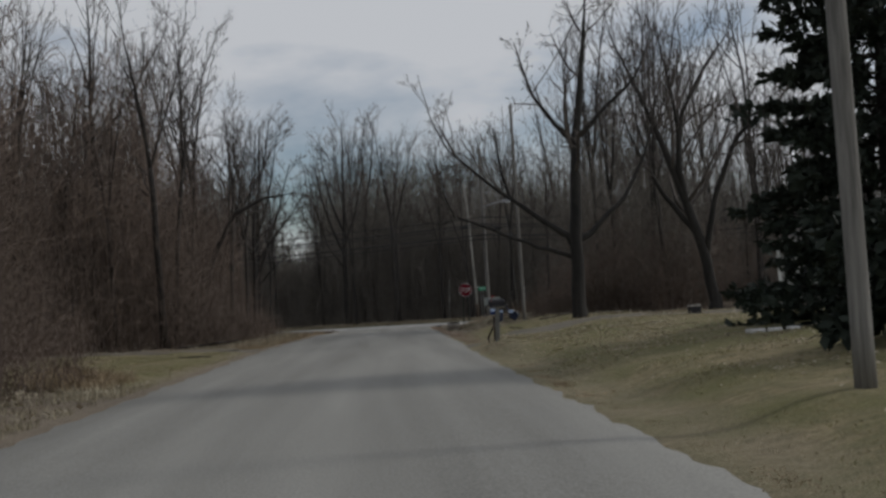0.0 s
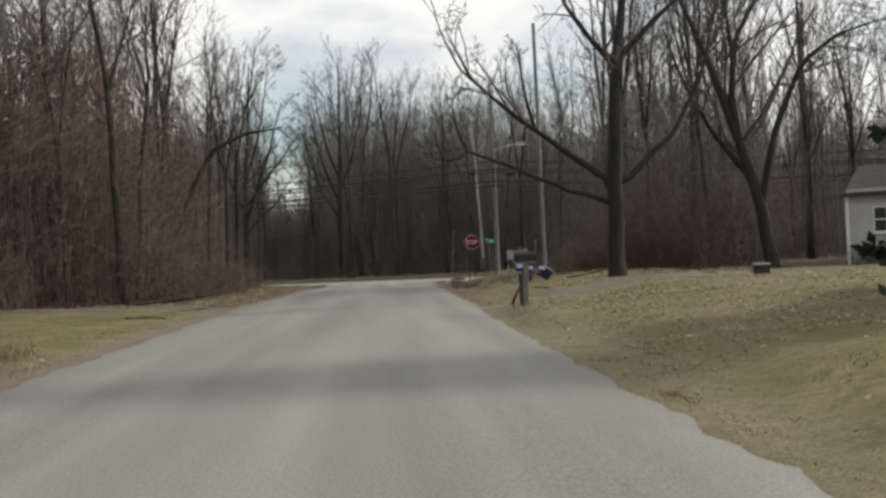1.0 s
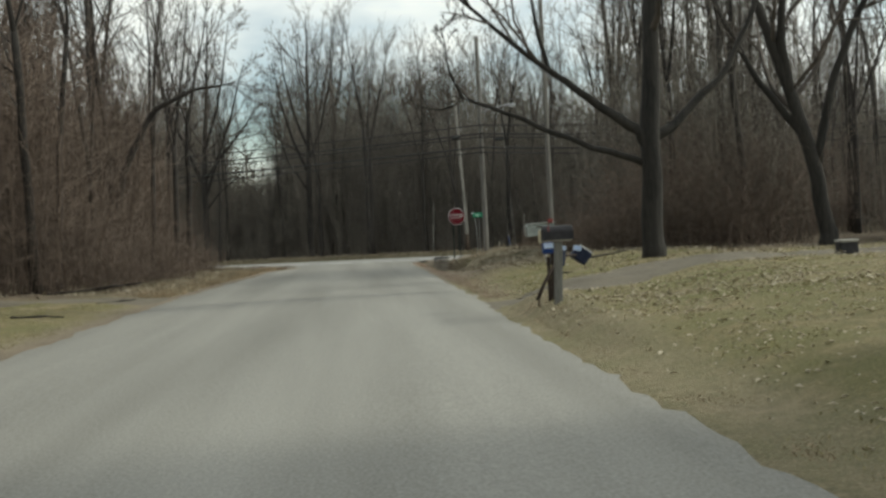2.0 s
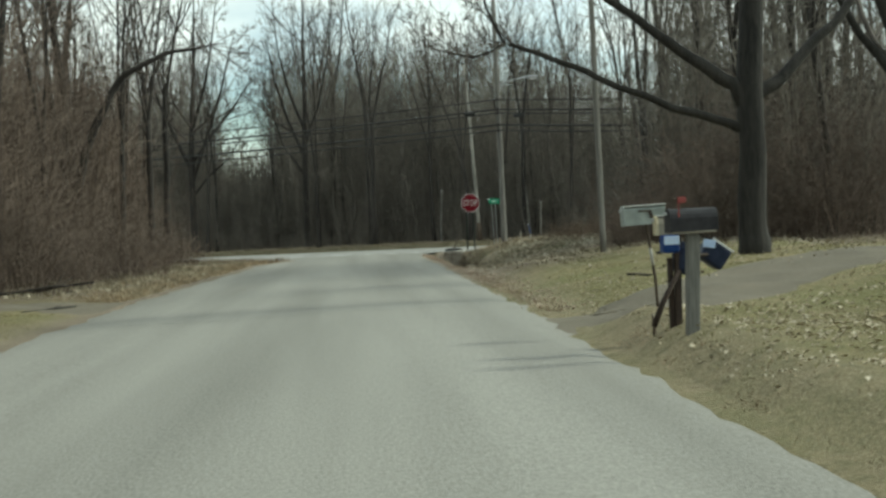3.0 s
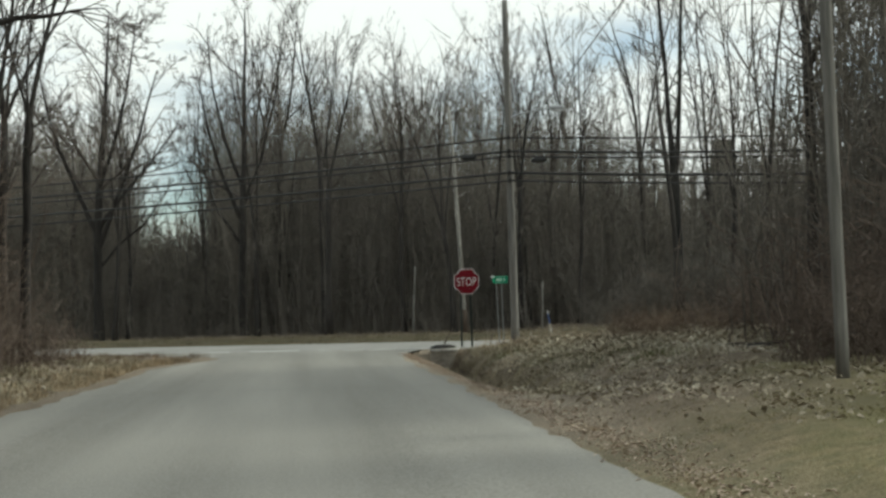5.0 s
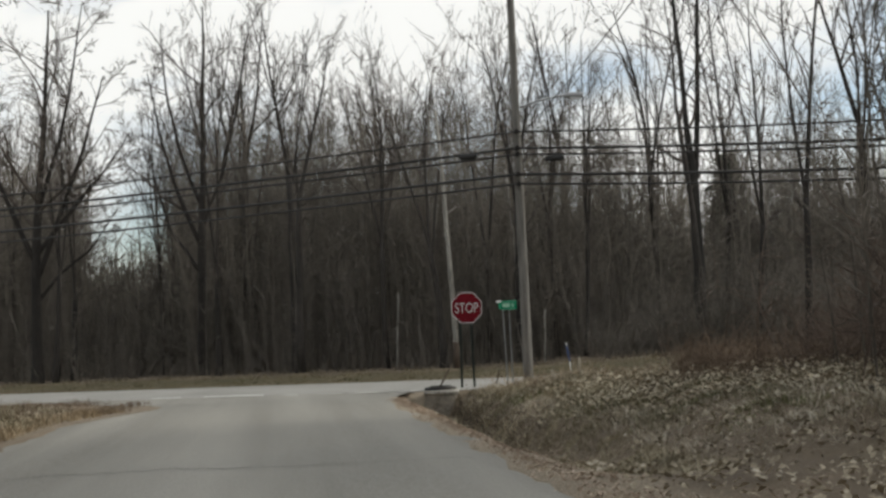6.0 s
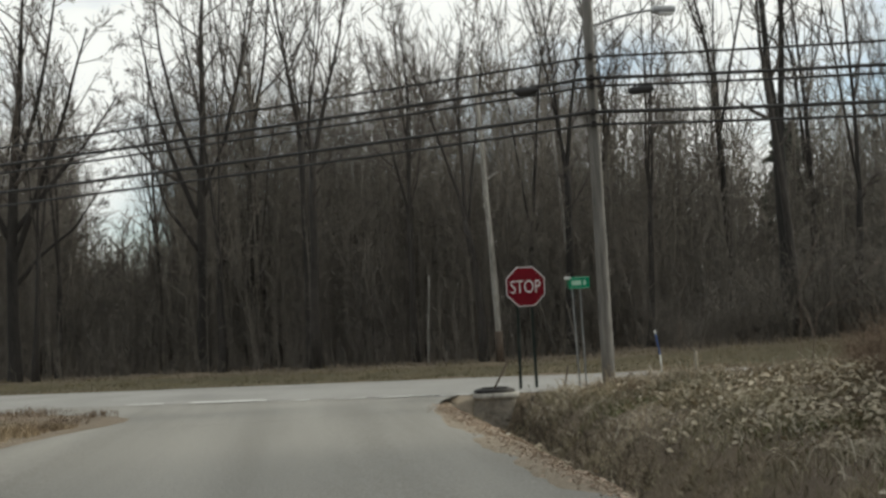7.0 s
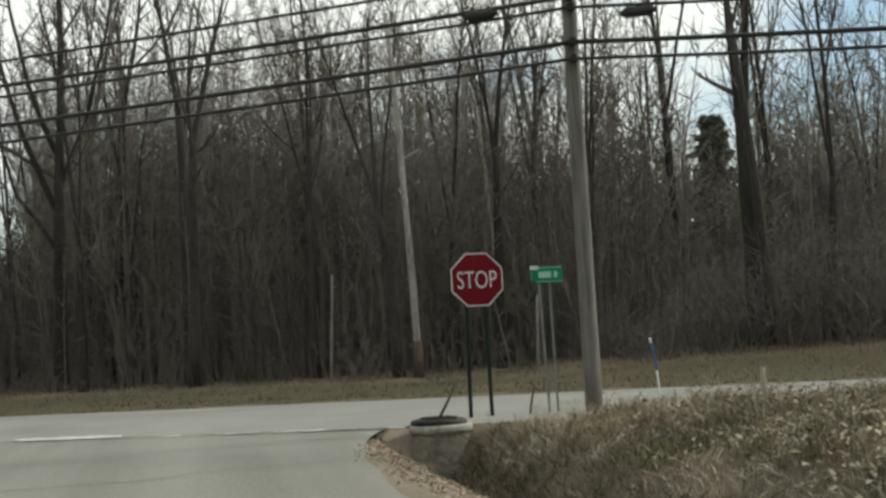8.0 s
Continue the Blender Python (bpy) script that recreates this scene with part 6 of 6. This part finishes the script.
x, y = clumped(grng, 7000, 0.9, 11, -8, 24, 0.5, 24)
ok = (x > right_edge(y) + 0.2) & (np.abs(y - (17.35 + np.clip(x - 1.4, 0, 99) * 0.86)) > 1.5)
fallen_leaves("lawn_leaves", 213, x[ok], y[ok], 0.034, "pale dry leaf scraps scattered over the lawn", PALELEAF, 0.4, 0.03)
x, y = clumped(trng, 1500, 0.9, 4.6, 11.0, 16.4, 0.3, 20)
ok = x > right_edge(y) + 0.15
fallen_leaves("mailbox_leaves", 215, x[ok], y[ok], 0.032, "curled pale leaves on the lawn round the mailboxes", PALELEAF, 0.5, 0.02)
# gravel and soil crumbs along the road's right edge
n = 5200
y = 54 - 34 * grng.random(n) ** 1.3
x = right_edge(y) + grng.normal(0.22, 0.16, n)
ok = y < near_edge(x) - 0.6
fallen_leaves("edge_debris", 212, x[ok], y[ok], 0.024, "tan soil crumbs and leaf scraps along the road edge", SOILCRUMB, 0.4, 0.02)


# brown weeds in the ditch; their dark colour also carries the ditch's shade
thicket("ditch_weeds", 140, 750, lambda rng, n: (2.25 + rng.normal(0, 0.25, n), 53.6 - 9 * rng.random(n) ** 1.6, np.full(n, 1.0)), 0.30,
        "dead weeds filling the ditch, darkened for its shade", SHADEWEED, (0.004, 0.009), 3, 0.6)
thicket("bank_weeds", 141, 330, lambda rng, n: (4.2 + 6.8 * rng.random(n) ** 1.1, rng.uniform(37, 50.5, n), 0.35 + 0.65 * rng.random(n) ** 2), 0.62,
        "russet dead weeds standing on the bank", WEEDBROWN, (0.0025, 0.006), 3, 0.5)
def weed_patch(rng, n):
    y = rng.uniform(43, 51.5, n)
    return 5.4 + 0.42 * (y - 46) + rng.exponential(1.4, n), y, 0.4 + 0.6 * rng.random(n)


thicket("russet_weeds", 144, 1500, weed_patch, 0.95, "dense russet weeds at the back of the bank", WEEDBROWN, (0.003, 0.007), 4, 0.35)
thicket("sign_weeds", 143, 420, lambda rng, n: (2.9 + 2.6 * rng.random(n), 53.4 - 8.5 * rng.random(n) ** 1.3, 0.4 + 0.6 * rng.random(n)), 0.5,
        "tan dead weeds behind the ditch near the sign", TANGRASS, (0.0025, 0.006), 3, 0.5)


thicket("crest_weeds", 145, 620, lambda rng, n: (3.3 + 5.2 * rng.random(n), rng.uniform(48.0, 52.6, n), 0.4 + 0.6 * rng.random(n)), 0.34,
        "low russet dead weeds along the crest of the bank", WEEDBROWN, (0.004, 0.009), 4, 0.6)
thicket("dry_stalks", 142, 170, lambda rng, n: (rng.uniform(4.6, 10.5, n), rng.uniform(45, 52.5, n), np.full(n, 1.0)), 0.42,
        "pale dry weed stalks standing on the bank", STALK, (0.005, 0.011), 1, 0.25)


def stake(x, y, tall, r, tilt, label, seed):
    """A weathered broken stake with a splintered top."""
    rng = np.random.default_rng(seed)
    e = thing("wooden_stake", x, y, float(land(x, y)), 0, label, "stake")
    pts = [(tilt * f * tall, 0, -0.12 + f * (tall + 0.12)) for f in (0, 0.4, 0.8, 0.95)]
    put("shaft", tubes_mesh("shaft", [tube(pts, [r * 1.15, r, r * 0.9, r * 0.72], 7, True, 0.07, rng)]), STALK, e)
    splits = [tube([(pts[2][0] + dx, dy, tall * 0.7), (pts[3][0] + dx * 1.3, dy, tall * k)], [r * 0.45, r * 0.1], 4, True)
              for dx, dy, k in ((-0.5 * r, 0.1 * r, 1.08), (0.5 * r, -0.2 * r, 0.98))]
    put("splintered_top", tubes_mesh("splintered_top", splits), PALE_BARK, e, "pale splintered top")


stake(4.22, 48.9, 0.42, 0.028, 0.04, "weathered broken wooden stake standing on the bank", 401)
stake(4.10, 50.7, 0.25, 0.022, -0.06, "short weathered stake stub in the weeds", 402)


def fallen_branch(x, y, length, rz, r, label, seed):
    rng = np.random.default_rng(seed)
    e = thing("fallen_branch", x, y, float(land(x, y)) + r * 0.6, rz, label, "branch", "fallen branches")
    pts = bend_line(rng, (-length / 2, 0, 0), (1, 0, 0.02), length, 6, 0.06, 0)
    put("stem", tubes_mesh("stem", [tube(pts, np.linspace(r, r * 0.4, 7), 7, True, 0.05, rng)]), BARK, e)
    kids = ramify(rng, [(pts, r, r * 0.4)], 1, [4], 0.3, 45, 0.1, 0.03, 3, 0.3)[0]
    for kid in kids:
        put("twig", twigs_mesh("twig", *limb_twigs([kid])), TWIG, e)


for q in ((7.6, 44.8, 2.2, 8, 0.04, "long fallen branch lying on the leafy bank"), (6.3, 38.9, 2.6, 14, 0.05, "dark fallen branch lying among leaves"), (-7.3, 26.0, 1.4, 60, 0.03, "fallen stick on the grass verge"),
          (-7.7, 20.5, 1.1, -20, 0.03, "fallen stick on the grass verge"), (2.6, 21.8, 1.3, 15, 0.02, "thin fallen branch beside the drive"),
          (4.2, 26.3, 1.6, 30, 0.03, "fallen branch under the large bare tree"), (6.2, 38, 1.8, -25, 0.03, "fallen branch on the leafy bank"),
          (-9.3, 31.2, 2.4, 5, 0.05, "pale fallen branch in a pile by the track"), (-8.6, 31.6, 1.9, -14, 0.045, "pale fallen branch in a pile by the track"),
          (-9.9, 31.9, 2.2, 22, 0.05, "pale fallen branch in a pile by the track"),
          (4.9, 48, 1.2, 40, 0.02, "short fallen branch on the leafy bank")):
    fallen_branch(*q, int(q[0] * 10 + 300))
